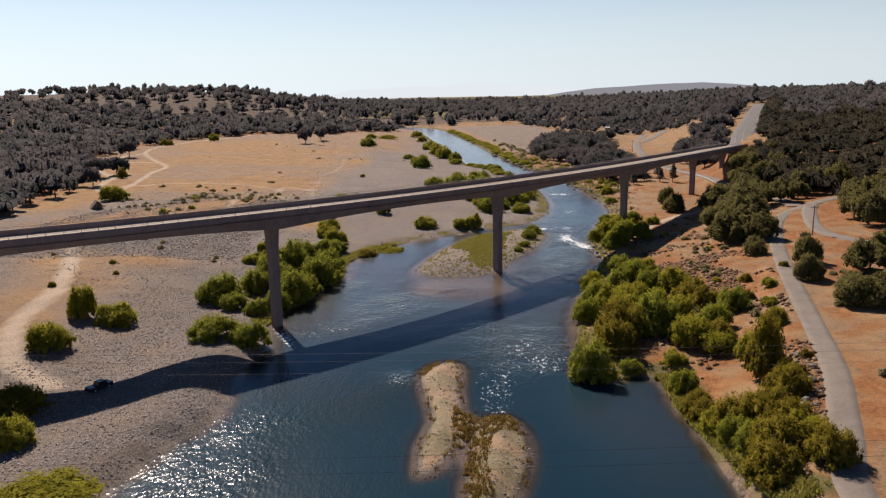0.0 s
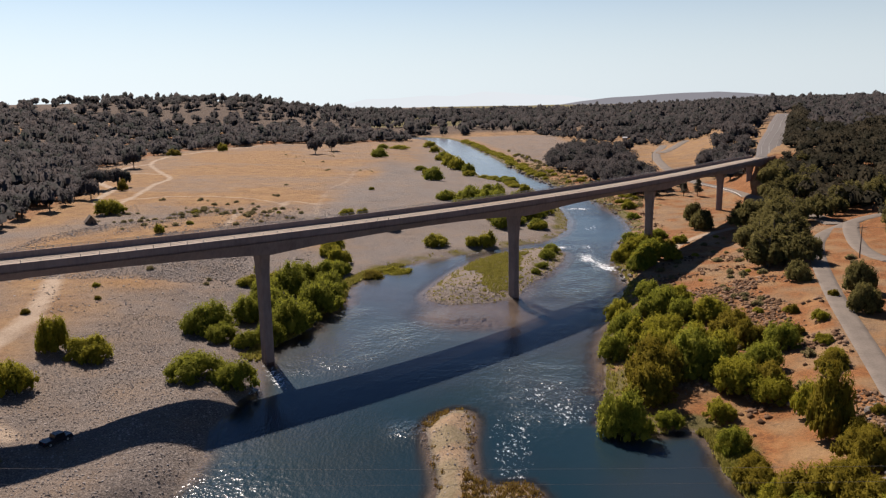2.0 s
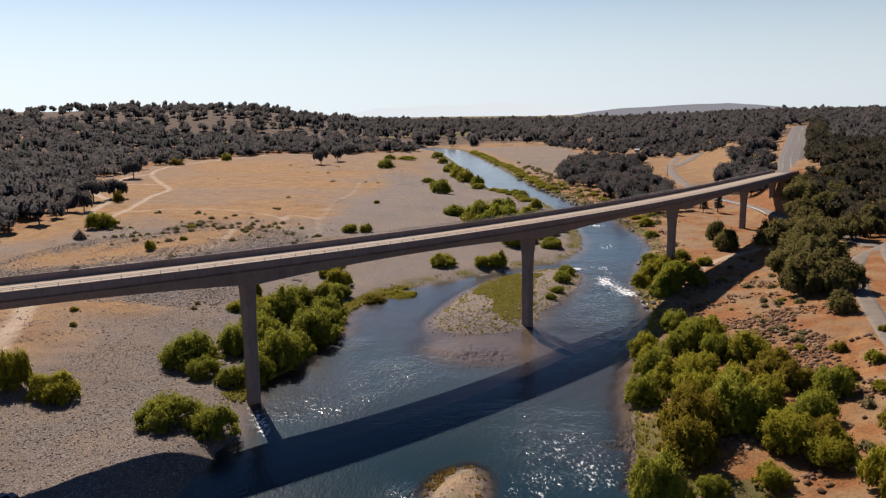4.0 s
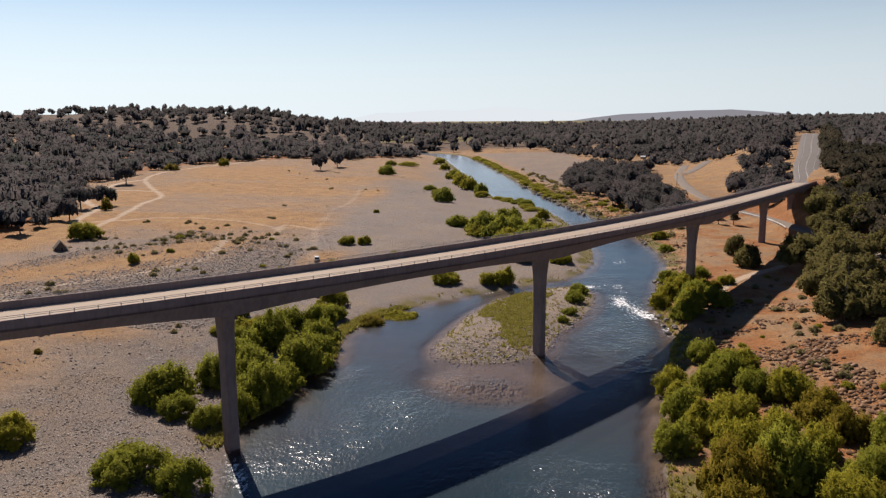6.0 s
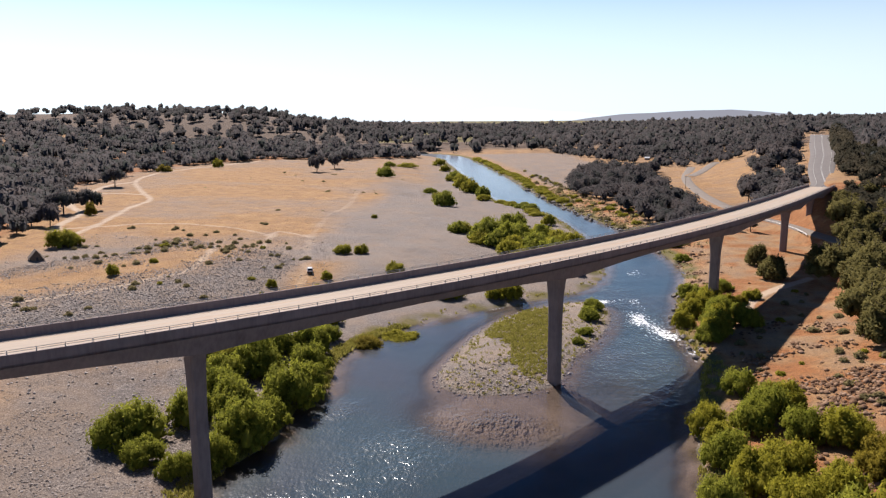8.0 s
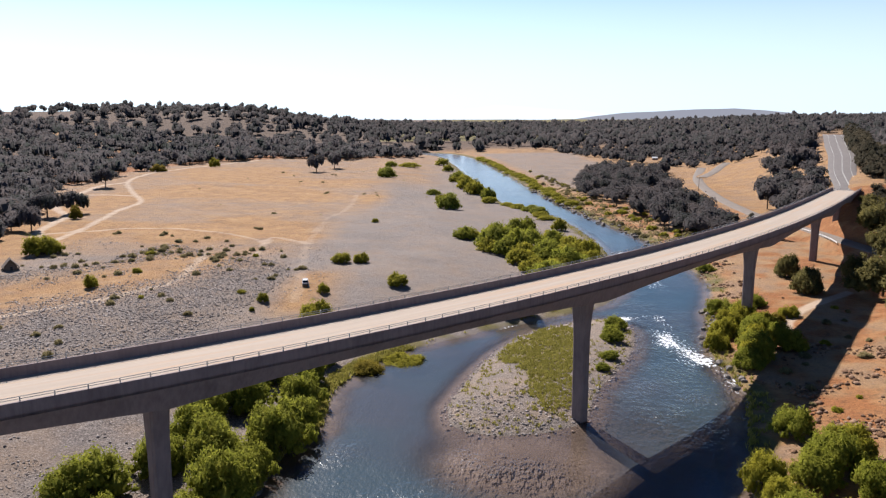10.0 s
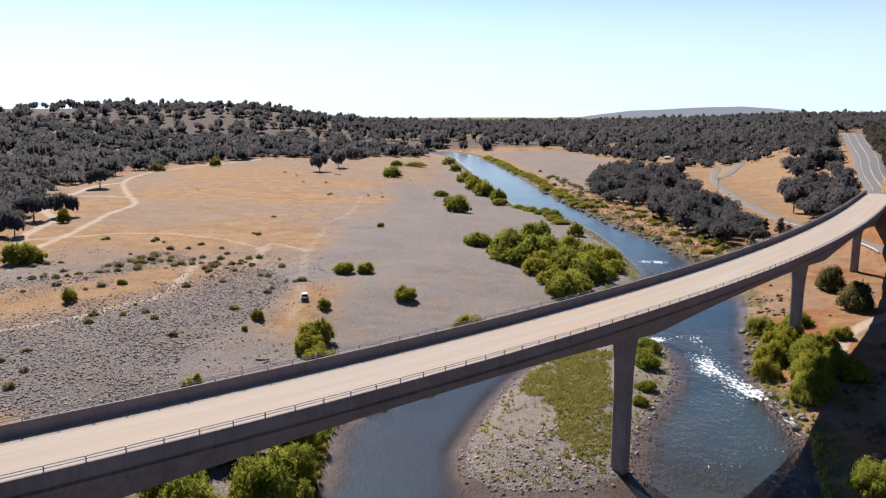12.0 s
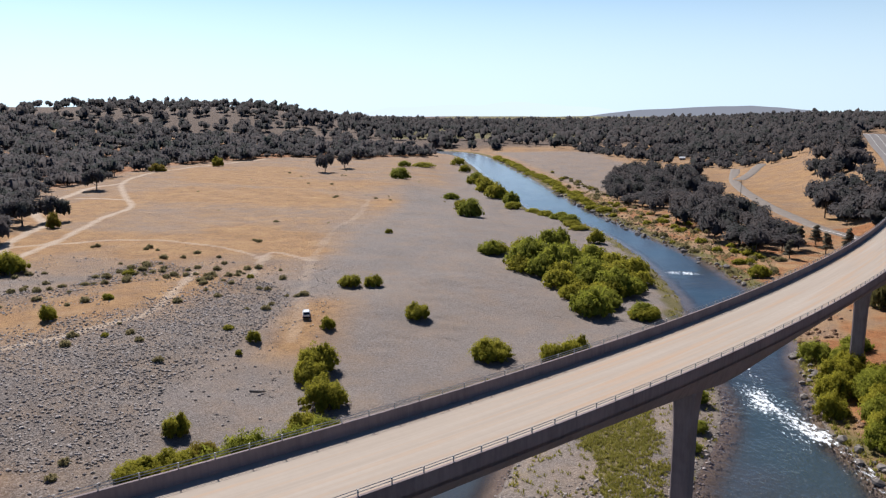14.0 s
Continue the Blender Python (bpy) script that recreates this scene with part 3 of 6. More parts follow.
def build_ground():
    x, y = XX.ravel(), YY.ravel()
    me = mesh_of("ground", np.stack([x, y, ZZ], 1), grid_faces(), M_GROUND, True)
    n1, n2 = waves(x, y, 55, 11), waves(x, y, 18, 12)
    nn = 0.5 * n1 + 0.3 * n2
    left = x < np.interp(y, LEFT_BANK[:, 1], LEFT_BANK[:, 0]) + 8
    hl = signed_left(x, y)
    patches = sum(np.exp(-(((x - px) / rx) ** 2 + ((y - py) / ry) ** 2)) for px, py, rx, ry in DRY_PATCHES)
    streaks = 0.7 * waves(x * 0.75, y, 48, 31) + 0.45 * waves(x * 0.8, y, 17, 32)
    region = np.clip(ease(y, 335, 372) * ease(-x, 42, 75) + ease(y, 600, 680) * ease(-x, 0, 40), 0, 1)
    meadow = np.where(left, region * np.clip(0.58 + 0.25 * nn + 0.22 * streaks, 0.1, 1) + patches * (0.95 + 0.3 * streaks), 0)
    strip = np.exp(-((line_dist(x, y, np.array([(-135, 285), (-108, 312), (-92, 345)])) / 21) ** 2)) * (1.05 + 0.4 * n2)
    strip2 = np.exp(-((line_dist(x, y, np.array([(-45, 290), (-44, 322)])) / 8) ** 2)) + np.exp(-((line_dist(x, y, np.array([(-105, 150), (-95, 195), (-112, 225)])) / 14) ** 2)) * 0.8
    grass = np.where(left, np.maximum(np.maximum(meadow, strip), strip2), np.where(WET > 0.6, 0.85 + 0.35 * nn, 0.3))
    grass = np.where(left & (hl > 15), 1.0, grass)
    bank_x = np.interp(y, RIGHT_BANK[:, 1], RIGHT_BANK[:, 0])
    far_bar = ease(x - bank_x, 10, 26) * ease(150 + 14 * n1 + 8 * n2 - x, 0, 18) * ease(y, 590, 660) * ease(y, 1110, 1060) * ~left
    grass = grass * (1 - far_bar) + (0.15 + 0.15 * n2) * far_bar
    track = np.zeros(len(x))
    for tr, w, k in TRAILS:
        track = np.maximum(track, ease(line_dist(x, y, tr), w + 1.2, w * 0.4) * k)
    wood = np.clip(ease(hl, -14, 22) * (0.75 + 0.4 * nn), 0, 1)
    wood = wood * (1 - ease(hl, 90, 160) * ease(-waves(x, y, 90, 21), 0.15, 0.4))
    wood = np.maximum(wood, ease(y, 1100, 1350) * ease(x, -220, -120) * 0.85)
    wood = np.where(~left & (WET > 4) & (y < 330), np.clip(0.5 + 0.5 * n2 + 0.3 * n1, 0, 0.85), wood)
    wood = np.where(~left & (x > 150) & (y < 470), 0.75, wood)
    wood = np.where(~left & (WET > 1) & (y >= 330) & (y < 560) & (x < 150), np.clip(0.42 + 0.5 * n2 + 0.3 * n1, 0, 0.8), wood)
    wood = np.where(signed(x, y, ISLAND) < 4, 0, wood)
    green = np.where((WET > -5), np.exp(-(((WET - 2.5) / 4.0) ** 2)) * np.where(y > 330, 0.9 + 0.6 * n2, 0.55 + 0.7 * n2) * np.where(y > 190, 1, np.where(left, 0, 1.3)), 0)
    isl = signed(x, y, ISLAND)
    patch_d = signed(x, y, SEDGE) + 1.5 * waves(x, y, 9, 34)
    green = np.where(isl < 2, 0.12 + 0.25 * n2, green)
    green = np.maximum(green, ease(patch_d, 2.5, -1.5) * ease(-isl, 1.0, 5) * np.clip(0.2 + ease(y - 0.5 * x, 215, 232) * (0.6 + 0.5 * n2 + 0.3 * waves(x, y, 8, 33)), 0, 1))
    grass = np.where(isl < 3, 0.0, grass)
    green = np.where(left & (y < 250), green * 0.25, green)
    green = np.where((y > 1350) & (WET > 5) & (x > -150), 0.8, green)
    bar = np.minimum(signed(x, y, BAR_A), signed(x, y, BAR_B))
    track = np.where(bar < 1.5, 0.42, np.where(isl < 1, 0.3, track))
    col = np.stack([grass, track, green, wood], 1).clip(0, 1).astype(np.float32)
    a = me.color_attributes.new("cover", "FLOAT_COLOR", "POINT")
    a.data.foreach_set("color", col.ravel())
    litter = np.maximum(ease(hl, 4, 40) * (1 - ease(-waves(x, y, 90, 21), 0.15, 0.4)), ease(y, 1050, 1250) * 0.8)
    litter = np.maximum(litter * np.where(WET > 10, 1, 0), np.where((x > 300) & (y > 700) & ~left, 0.75 * ease(n1, -0.5, 0.2), 0))
    stony = np.maximum(ease(signed(x, y, TERRACE), 6, -6), ease(y, 290, 215))
    st = me.attributes.new("stony", "FLOAT", "POINT")
    st.data.foreach_set("value", (0.2 + 0.8 * stony).clip(0, 1).astype(np.float32))
    b = me.attributes.new("litter", "FLOAT", "POINT")
    b.data.foreach_set("value", litter.clip(0, 1).astype(np.float32))
    ob = new("ground", me)
    return tagged(ob, "river plain of gravel bars and dry orange grass with low hills", "ground", kind="structure")


def build_water():
    keep = WET < 3
    f = grid_faces(keep)
    used = np.unique(f)
    back = np.full(NX * NY, -1)
    back[used] = np.arange(len(used))
    x, y = XX.ravel()[used], YY.ravel()[used]
    me = mesh_of("water", np.stack([x, y, 0 * x], 1), back[f], M_WATER, True)

    def spot(cx, cy, rx, ry, turn=0.0):
        c, s = math.cos(turn), math.sin(turn)
        u, v = (x - cx) * c + (y - cy) * s, -(x - cx) * s + (y - cy) * c
        return np.exp(-((u / rx) ** 2 + (v / ry) ** 2))

    foam_glint = 0.34 * spot(55, 264, 6, 20, 0.15) + 0.85 * spot(57, 256, 2.6, 7, 0.25) + 0.75 * spot(53.5, 270, 2.6, 6, 0.1) + 0.7 * spot(56.5, 288, 2.2, 8, 0.1) + 0.5 * spot(62, 240, 2.5, 7, 0.4) + 0.9 * spot(46, 290, 9, 2.2, 0.2) + 1.0 * spot(69, 390, 9, 2.6, -0.3)
    # pier streaks and bar riffles here are sun glints painted in with the foam
    foam_glint += 0.22 * spot(58, 238, 8, 28, 0.2) + 0.14 * spot(8, 196, 10, 8) + 1.5 * spot(-30, 157.5, 7, 0.9, -1.1) + 1.2 * spot(-33, 148.3, 3, 0.7) + 0.6 * spot(-24, 159, 5, 2, -0.7) + 0.6 * spot(12, 281, 9, 2, 0.6) + 0.45 * spot(66, 330, 4, 14) + 0.3 * spot(16, 128, 4, 12) + 0.46 * spot(26, 141, 9, 12) + 0.4 * spot(16, 120, 3, 9) + 0.4 * spot(-2, 131, 3, 5)
    rough = 0.95 * spot(-19, 166, 8, 14, -0.9) + 0.75 * spot(-6, 186, 12, 12) + 0.55 * spot(8, 200, 10, 8) + 0.85 * spot(25, 154, 14, 12) + 1.2 * spot(-31, 93, 9, 12) + 0.7 * spot(-24, 111, 7, 8) + 0.6 * spot(14, 111, 5, 8) + 0.7 * spot(42, 224, 16, 18) + 0.95 * spot(54, 255, 13, 42) + 0.95 * spot(23, 138, 10, 12) + 0.5 * spot(-32, 100, 8, 22) + 0.7 * spot(-1, 130, 4, 5) + 0.5 * spot(-19, 202, 5, 9) + 0.4 * spot(70, 380, 14, 20)
    shoal = np.minimum(signed(x, y, BAR_A), signed(x, y, BAR_B))
    depth = ease(-WET[used], 0.2, np.where(y < 145, 3.2, 6.5)) * ease(shoal, -0.6, 3.0) * ease(np.hypot((x - 12) / 18, (y - 203) / 17), 0.5, 1.3) * (1 - 0.45 * spot(36, 216, 13, 15))
    deep = np.where(y > 200, 0.1 + 0.35 * ease(y, 235, 300), 0.1 + 0.9 * ease(200 - y, 12, 68)) * (1 - 0.5 * spot(25, 160, 14, 25)) * (1 - 0.3 * spot(38, 110, 14, 25))
    col = np.stack([foam_glint, rough, depth, deep], 1).clip(0, 1).astype(np.float32)
    a = me.color_attributes.new("flow", "FLOAT_COLOR", "POINT")
    a.data.foreach_set("color", col.ravel())
    return tagged(new("water", me), "clear blue river with ripples, shallows and white rapids", "river", kind="structure")


build_ground()
build_water()


ZG = ZZ.reshape(NY, NX)


def on_ground(x, y):
    """Height of the ground sheet at given places."""
    x, y = np.atleast_1d(np.asarray(x, float)), np.atleast_1d(np.asarray(y, float))
    i = np.clip(np.searchsorted(GX, x) - 1, 0, NX - 2)
    j = np.clip(np.searchsorted(GY, y) - 1, 0, NY - 2)
    u, v = (x - GX[i]) / (GX[i + 1] - GX[i]), (y - GY[j]) / (GY[j + 1] - GY[j])
    return (ZG[j, i] * (1 - u) + ZG[j, i + 1] * u) * (1 - v) + (ZG[j + 1, i] * (1 - u) + ZG[j + 1, i + 1] * u) * v


def z_at(x, y):
    return float(on_ground(x, y)[0])


def ribbon(name, line, width, zs, material, label, category, lift=0.06, kerb=0.25):
    """A road laid along a line, with a slight crown and sloping sides."""
    t = np.gradient(line[:, :2], axis=0)
    t /= np.linalg.norm(t, axis=1, keepdims=True)
    nrm = np.stack([-t[:, 1], t[:, 0]], 1)
    w = np.broadcast_to(np.asarray(width, float), (len(line),))
    prof = [(-1.15, -0.4), (-1.0, 0.0), (-0.5, 0.05), (0, 0.08), (0.5, 0.05), (1.0, 0.0), (1.15, -0.4)]
    v = np.stack([np.column_stack([line[:, :2] + nrm * (w / 2 * k)[:, None], zs + lift + dz]) for k, dz in prof], 1)
    m = len(prof)
    i = (np.arange(len(line) - 1)[:, None] * m + np.arange(m - 1)[None]).ravel()
    f = np.stack([i, i + m, i + m + 1, i + 1], 1)
    return tagged(new(name, mesh_of(name, v.reshape(-1, 3), f[:, ::-1], material, True)), label, category, kind="structure")


ribbon("road_gravel", ROAD_LANE, 4.4, LANE_Z, M_LANE, "worn grey gravel lane along the rocky bank", "road", 0.08)
ribbon("road_upper", ROAD_UPPER, 4.8, UPPER_Z, M_LANE, "grey lane curving round a dry slope", "road", 0.25)
ribbon("road_under_bridge", LANE_UNDER, 7.0, UNDER_Z, M_LANE, "pale lane passing beneath the bridge", "road", 0.2)

ribbon("road_lot", LOT, 7.0, LOT_Z, M_LANE, "pale paved lot beside the dry field", "road", 0.25)

# ---- the bridge ----
ORIGIN, ALONG = Vector((-32.645, 163.516)), Vector((0.67652, 0.73642))
ACROSS = Vector((-ALONG.y, ALONG.x))
BEND = (-1.107e-6, 1.1414e-3, -0.17533, 3.1664)
GRADE = (-0.5555, -0.5164, 27.656)
PIERS = (-76.0, 1.82, 79.1, 163.7, 255.9, 325.0)
U0, U1 = -150.0, 372.0
HALF, WALL, RAIL = 5.9, 0.42, 1.2


def station(u, off=0.0, up=0.0):
    """A point of the deck: u metres along, off metres to the upstream side, up metres over the road."""
    v = np.polyval(BEND, u)
    dv = np.polyval(np.polyder(BEND), u)
    k = 1 / math.hypot(1, dv)
    x, y = u - off * dv * k, v + off * k
    p = ORIGIN + ALONG * x + ACROSS * y
    return Vector((p.x, p.y, np.polyval(GRADE, u / 100) + up))


def sweep(name, us, profile, material, parent, label="", closed=True):
    """Sweeps a profile of (off, up), or a function of u that gives it, along the bridge."""
    rings = [[station(u, o, h) for o, h in (profile(u) if callable(profile) else profile)] for u in us]
    m = len(rings[0])
    verts = [v for r in rings for v in r]
    faces = []
    for i in range(len(us) - 1):
        for j in range(m if closed else m - 1):
            k = (j + 1) % m
            faces.append((i * m + j, i * m + k, (i + 1) * m + k, (i + 1) * m + j))
    if closed:
        faces += [tuple(range(m))[::-1], tuple(range((len(us) - 1) * m, len(us) * m))]
    me = mesh_of(name, verts, faces, material)
    bm = bmesh.new()
    bm.from_mesh(me)
    bmesh.ops.recalc_face_normals(bm, faces=bm.faces)
    bm.to_mesh(me)
    bm.free()
    return part(name, me, material, parent, label)


def depth_at(u):
    """Depth of the girder: deepest over the piers, shallow at mid-span."""
    stops = [U0] + list(PIERS) + [U1]
    for a, b in zip(stops, stops[1:]):
        if a <= u <= b:
            k = (u - a) / (b - a)
            edge = abs(2 * k - 1)
            if a == U0:
                edge = k
            if b == U1:
                edge = 1 - k
            return 1.75 + 1.5 * edge**2.2
    return 1.75


def build_bridge():
    bridge = new("bridge")
    bridge.location = (0, 0, 0)
    tagged(bridge, "long curved concrete girder bridge on tall flared piers over the river", "bridge")
    us = list(np.arange(U0, U1 + 0.1, 4.0))

    def girder(u):
        d = depth_at(u)
        return [(-6.32, -0.06), (6.32, -0.06), (6.32, -0.42), (6.12, -0.5), (5.2, -d), (-5.2, -d), (-6.12, -0.5), (-6.32, -0.42)]

    sweep("girder", us, girder, M_CONC, bridge, "haunched grey concrete box girder")
    road = sweep("road_surface", us, [(-HALF, 0.0), (HALF, 0.0), (HALF, -0.06), (-HALF, -0.06)], M_DECK, bridge, "pale worn concrete roadway with rusty streaks")
    layer = road.data.uv_layers.new(name="lanes")
    for lp in road.data.loops:
        i = lp.vertex_index
        layer.data[lp.index].uv = (us[i // 4], HALF if i % 4 in (1, 2) else -HALF)
    for s in (-1, 1):
        a, b = s * HALF, s * (HALF + WALL)
        sweep("parapet", us, [(a, -0.05), (a + s * 0.06, 0.25), (a + s * 0.1, RAIL - 0.04), (a + s * 0.14, RAIL), (b - s * 0.04, RAIL), (b, RAIL - 0.04), (b, -0.41), (b - s * .06, -0.05)], M_CONC, bridge)
        mid = s * (HALF + 0.26)
        for h in (0.28, 0.52):
            c = RAIL + h
            sweep("rail_tube", us, [(mid - 0.035, c), (mid, c + 0.035), (mid + 0.035, c), (mid, c - 0.035)], M_STEEL, bridge, "steel handrail tube")
        bm = bmesh.new()
        bmesh.ops.create_cube(bm, size=1)
        bmesh.ops.scale(bm, vec=(0.1, 0.09, 0.56), verts=bm.verts)
        bmesh.ops.translate(bm, vec=(0, 0, 0.27), verts=bm.verts)
        bmesh.ops.bevel(bm, geom=list(bm.edges), offset=0.015, segments=1)
        me = bpy.data.meshes.new("rail_post")
        bm.to_mesh(me)
        bm.free()
        me.materials.append(M_STEEL)
        for u in np.arange(-120, U1, 3.0):
            ob = new("rail_post", me)
            ob.location = station(u, mid, RAIL)
            ob.rotation_euler = (0, 0, math.atan2(ALONG.y, ALONG.x))
            ob.parent = bridge
    for u in PIERS:
        p = station(u)
        base = min(z_at(p.x, p.y), 3.0) - 1.2
        top = p.z - depth_at(u) + 0.02
        t = station(u + 1) - station(u - 1)
        turn = math.atan2(t.y, t.x)
        bm = bmesh.new()
        rings = []
        for k, w, d in ((0, 1.25, 1.05), (0.55, 1.25, 1.05), (0.7, 1.3, 1.05), (0.82, 1.48, 1.08), (0.92, 1.75, 1.12), (1.0, 2.1, 1.18)):
            c = 0.28
            sect = [(d, w - c), (d, -w + c), (d - c, -w), (-d + c, -w), (-d, -w + c), (-d, w - c), (-d + c, w), (d - c, w)]
            rings.append([bm.verts.new((x, y, base + (top - base) * k)) for x, y in sect])
        for r0, r1 in zip(rings, rings[1:]):
            for j in range(8):
                bm.faces.new((r0[j], r0[(j + 1) % 8], r1[(j + 1) % 8], r1[j]))
        bm.faces.new(rings[0][::-1])
        bm.faces.new(rings[-1])
        bmesh.ops.recalc_face_normals(bm, faces=bm.faces)
        pier = part("pier", bm, M_CONC, bridge, "tall chamfered concrete pier flaring at its head")
        pier.location = (p.x, p.y, 0)
        pier.rotation_euler = (0, 0, turn)
        bm = bmesh.new()
        bmesh.ops.create_cube(bm, size=1)
        bmesh.ops.scale(bm, vec=(3.0, 3.4, 1.4), verts=bm.verts)
        bmesh.ops.bevel(bm, geom=list(bm.edges), offset=0.15, segments=1)
        foot = part("footing", bm, M_CONC, pier)
        foot.location = (0, 0, base + 0.1)
    for u in (U0, U1):
        p = station(u)
        bm = bmesh.new()
        bmesh.ops.create_cube(bm, size=1)
        bmesh.ops.scale(bm, vec=(2.0, 12.6, 16), verts=bm.verts)
        bmesh.ops.bevel(bm, geom=list(bm.edges), offset=0.2, segments=1)
        t = station(u + 1) - station(u - 1)
        ab = part("abutment", bm, M_CONC, bridge, "concrete abutment wall")
        ab.location = (p.x, p.y, p.z - 9.0)
        ab.rotation_euler = (0, 0, math.atan2(t.y, t.x))
    return bridge


build_bridge()
END = station(U1)
HIGHWAY = smooth_line([tuple(station(U1 - 1).xy), tuple(station(U1 + 14).xy), (222, 535), (262, 620), (310, 728), (365, 850), (400, 930)], 6)
hw = np.linspace(0, 1, len(HIGHWAY))
HZ = np.interp(HIGHWAY[:, 1], [END.y, 600, 850, 940], [END.z - 0.1, 25.5, 32.0, 31.5])
ribbon("road_highway", HIGHWAY, np.interp(hw, [0, 0.15, 0.5, 1], [12.4, 13, 17, 19]), HZ, M_ROAD, "grey highway climbing from the bridge over the hill", "road", 0.02)
for k, off in enumerate((-4.2, -0.2, 0.2, 4.2)):
    t = np.gradient(HIGHWAY[:, :2], axis=0)
    t /= np.linalg.norm(t, axis=1, keepdims=True)
    nrm = np.stack([-t[:, 1], t[:, 0]], 1)
    widen = np.interp(hw, [0, 0.15, 0.5, 1], [1, 1.05, 1.35, 1.5])
    ln = np.column_stack([HIGHWAY[:, :2] + nrm * (off * widen)[:, None], HIGHWAY[:, :1] * 0])
    ribbon("trim_lane_line", ln, 0.16, HZ + 0.09, M_PAINT, "white painted lane line on the highway", "road marking", 0.03)

# ---- vegetation ----


def leaf_cloud(rs, blobs, count, size, upward=0.8, spread=0.4, inner=0.7, stray=0.07, slim=1.0):
    """Small three-cornered leaf sprays on the shells of several lumps, facing outward with some spread."""
    blobs = np.array(blobs, float)
    area = blobs[:, 3] * blobs[:, 4]
    pick = rs.choice(len(blobs), count, p=area / area.sum())
    d = rs.normal(size=(count, 3))
    d /= np.linalg.norm(d, axis=1, keepdims=True)
    d[:, 2] = np.where(d[:, 2] < -0.3, -d[:, 2], d[:, 2])
    r = rs.uniform(inner, 1.0, (count, 1)) + rs.exponential(stray, (count, 1))
    b = blobs[pick]
    c = b[:, :3] + d * np.stack([b[:, 3], b[:, 3], b[:, 4]], 1) * r
    nrm = d + rs.normal(scale=spread, size=(count, 3))
    nrm /= np.linalg.norm(nrm, axis=1, keepdims=True)
    along = rs.normal(size=(count, 3)) + d * 0.6 + (0, 0, upward)
    along -= nrm * (along * nrm).sum(1, keepdims=True)
    along /= np.linalg.norm(along, axis=1, keepdims=True) + 1e-9
    side = np.cross(nrm, along)
    s = size * rs.uniform(0.6, 1.4, (count, 1))
    v = np.stack([c - along * s - side * s * 0.6 * slim, c - along * s * 0.8 + side * s * 0.65 * slim, c + along * s * (1.85 - 0.7 * slim)], 1)
    v[..., 2] = np.maximum(v[..., 2], 0.02)
    soft = d * 0.6 + nrm * 0.4 + (0, 0, 0.6)
    soft /= np.linalg.norm(soft, axis=1, keepdims=True)
    return v.reshape(-1, 3), np.arange(3 * count).reshape(-1, 3)[:, [0, 2, 1]], np.repeat(soft, 3, 0)


def ball(sub):
    bm = bmesh.new()
    bmesh.ops.create_icosphere(bm, subdivisions=sub, radius=1.0)
    v = np.array([tuple(p.co) for p in bm.verts])
    f = np.array([[p.index for p in q.verts] for q in bm.faces])
    bm.free()
    return v / np.linalg.norm(v, axis=1, keepdims=True), f


BALLS = {1: ball(1)}


def inner_mass(rs, blobs, sub=1, share=0.78, rugged=0.13, lift=0.35):
    """The dense inner foliage of each lump: a dented body under the outer sprays."""
    bv, bf = BALLS[sub]
    V, F, N = [], [], []
    for k, (x, y, z, r, t) in enumerate(blobs):
        q = share * (1 + rs.normal(scale=rugged, size=(len(bv), 1)))
        v = bv * q * (r, r, t) + (x, y, z)
        v[:, 2] = np.maximum(v[:, 2], 0.02)
        n = bv / (r, r, t)
        n = n / np.linalg.norm(n, axis=1, keepdims=True) + rs.normal(scale=0.2, size=bv.shape) + (0, 0, lift)
        V.append(v)
        N.append(n / np.linalg.norm(n, axis=1, keepdims=True))
        F.append(bf + k * len(bv))
    return np.vstack(V), np.vstack(F), np.vstack(N)


def crown_mesh(rs, clumps, leaves, size, material):
    v, f, nn = leaf_cloud(rs, clumps, leaves, size, spread=0.5, inner=0.7, stray=0.1, slim=0.75)
    cv, cf, cn = inner_mass(rs, clumps, 1, 0.56, lift=0.8)
    return mesh_of("crown", np.vstack([v, cv]), np.vstack([f, cf + len(v)]), material, True, np.vstack([nn, cn]))


def lumps(rs, n, wide, tall, spread=0.62, low=0.25):
    out = []
    for k in range(n):
        th, q = rs.uniform(0, 6.283), math.sqrt(rs.uniform(0, 1)) * spread
        r = rs.uniform(0.22, 0.38)
        h = max(r * 0.55, low + (1 - low - r * 0.9) * rs.uniform(0.25, 1.0) * (1 - 0.75 * (q / spread) ** 2))
        out.append((0.5 * wide * q * math.cos(th), 0.5 * wide * q * math.sin(th), tall * h, 0.5 * wide * r * 1.25, tall * r * 0.9))
    return out


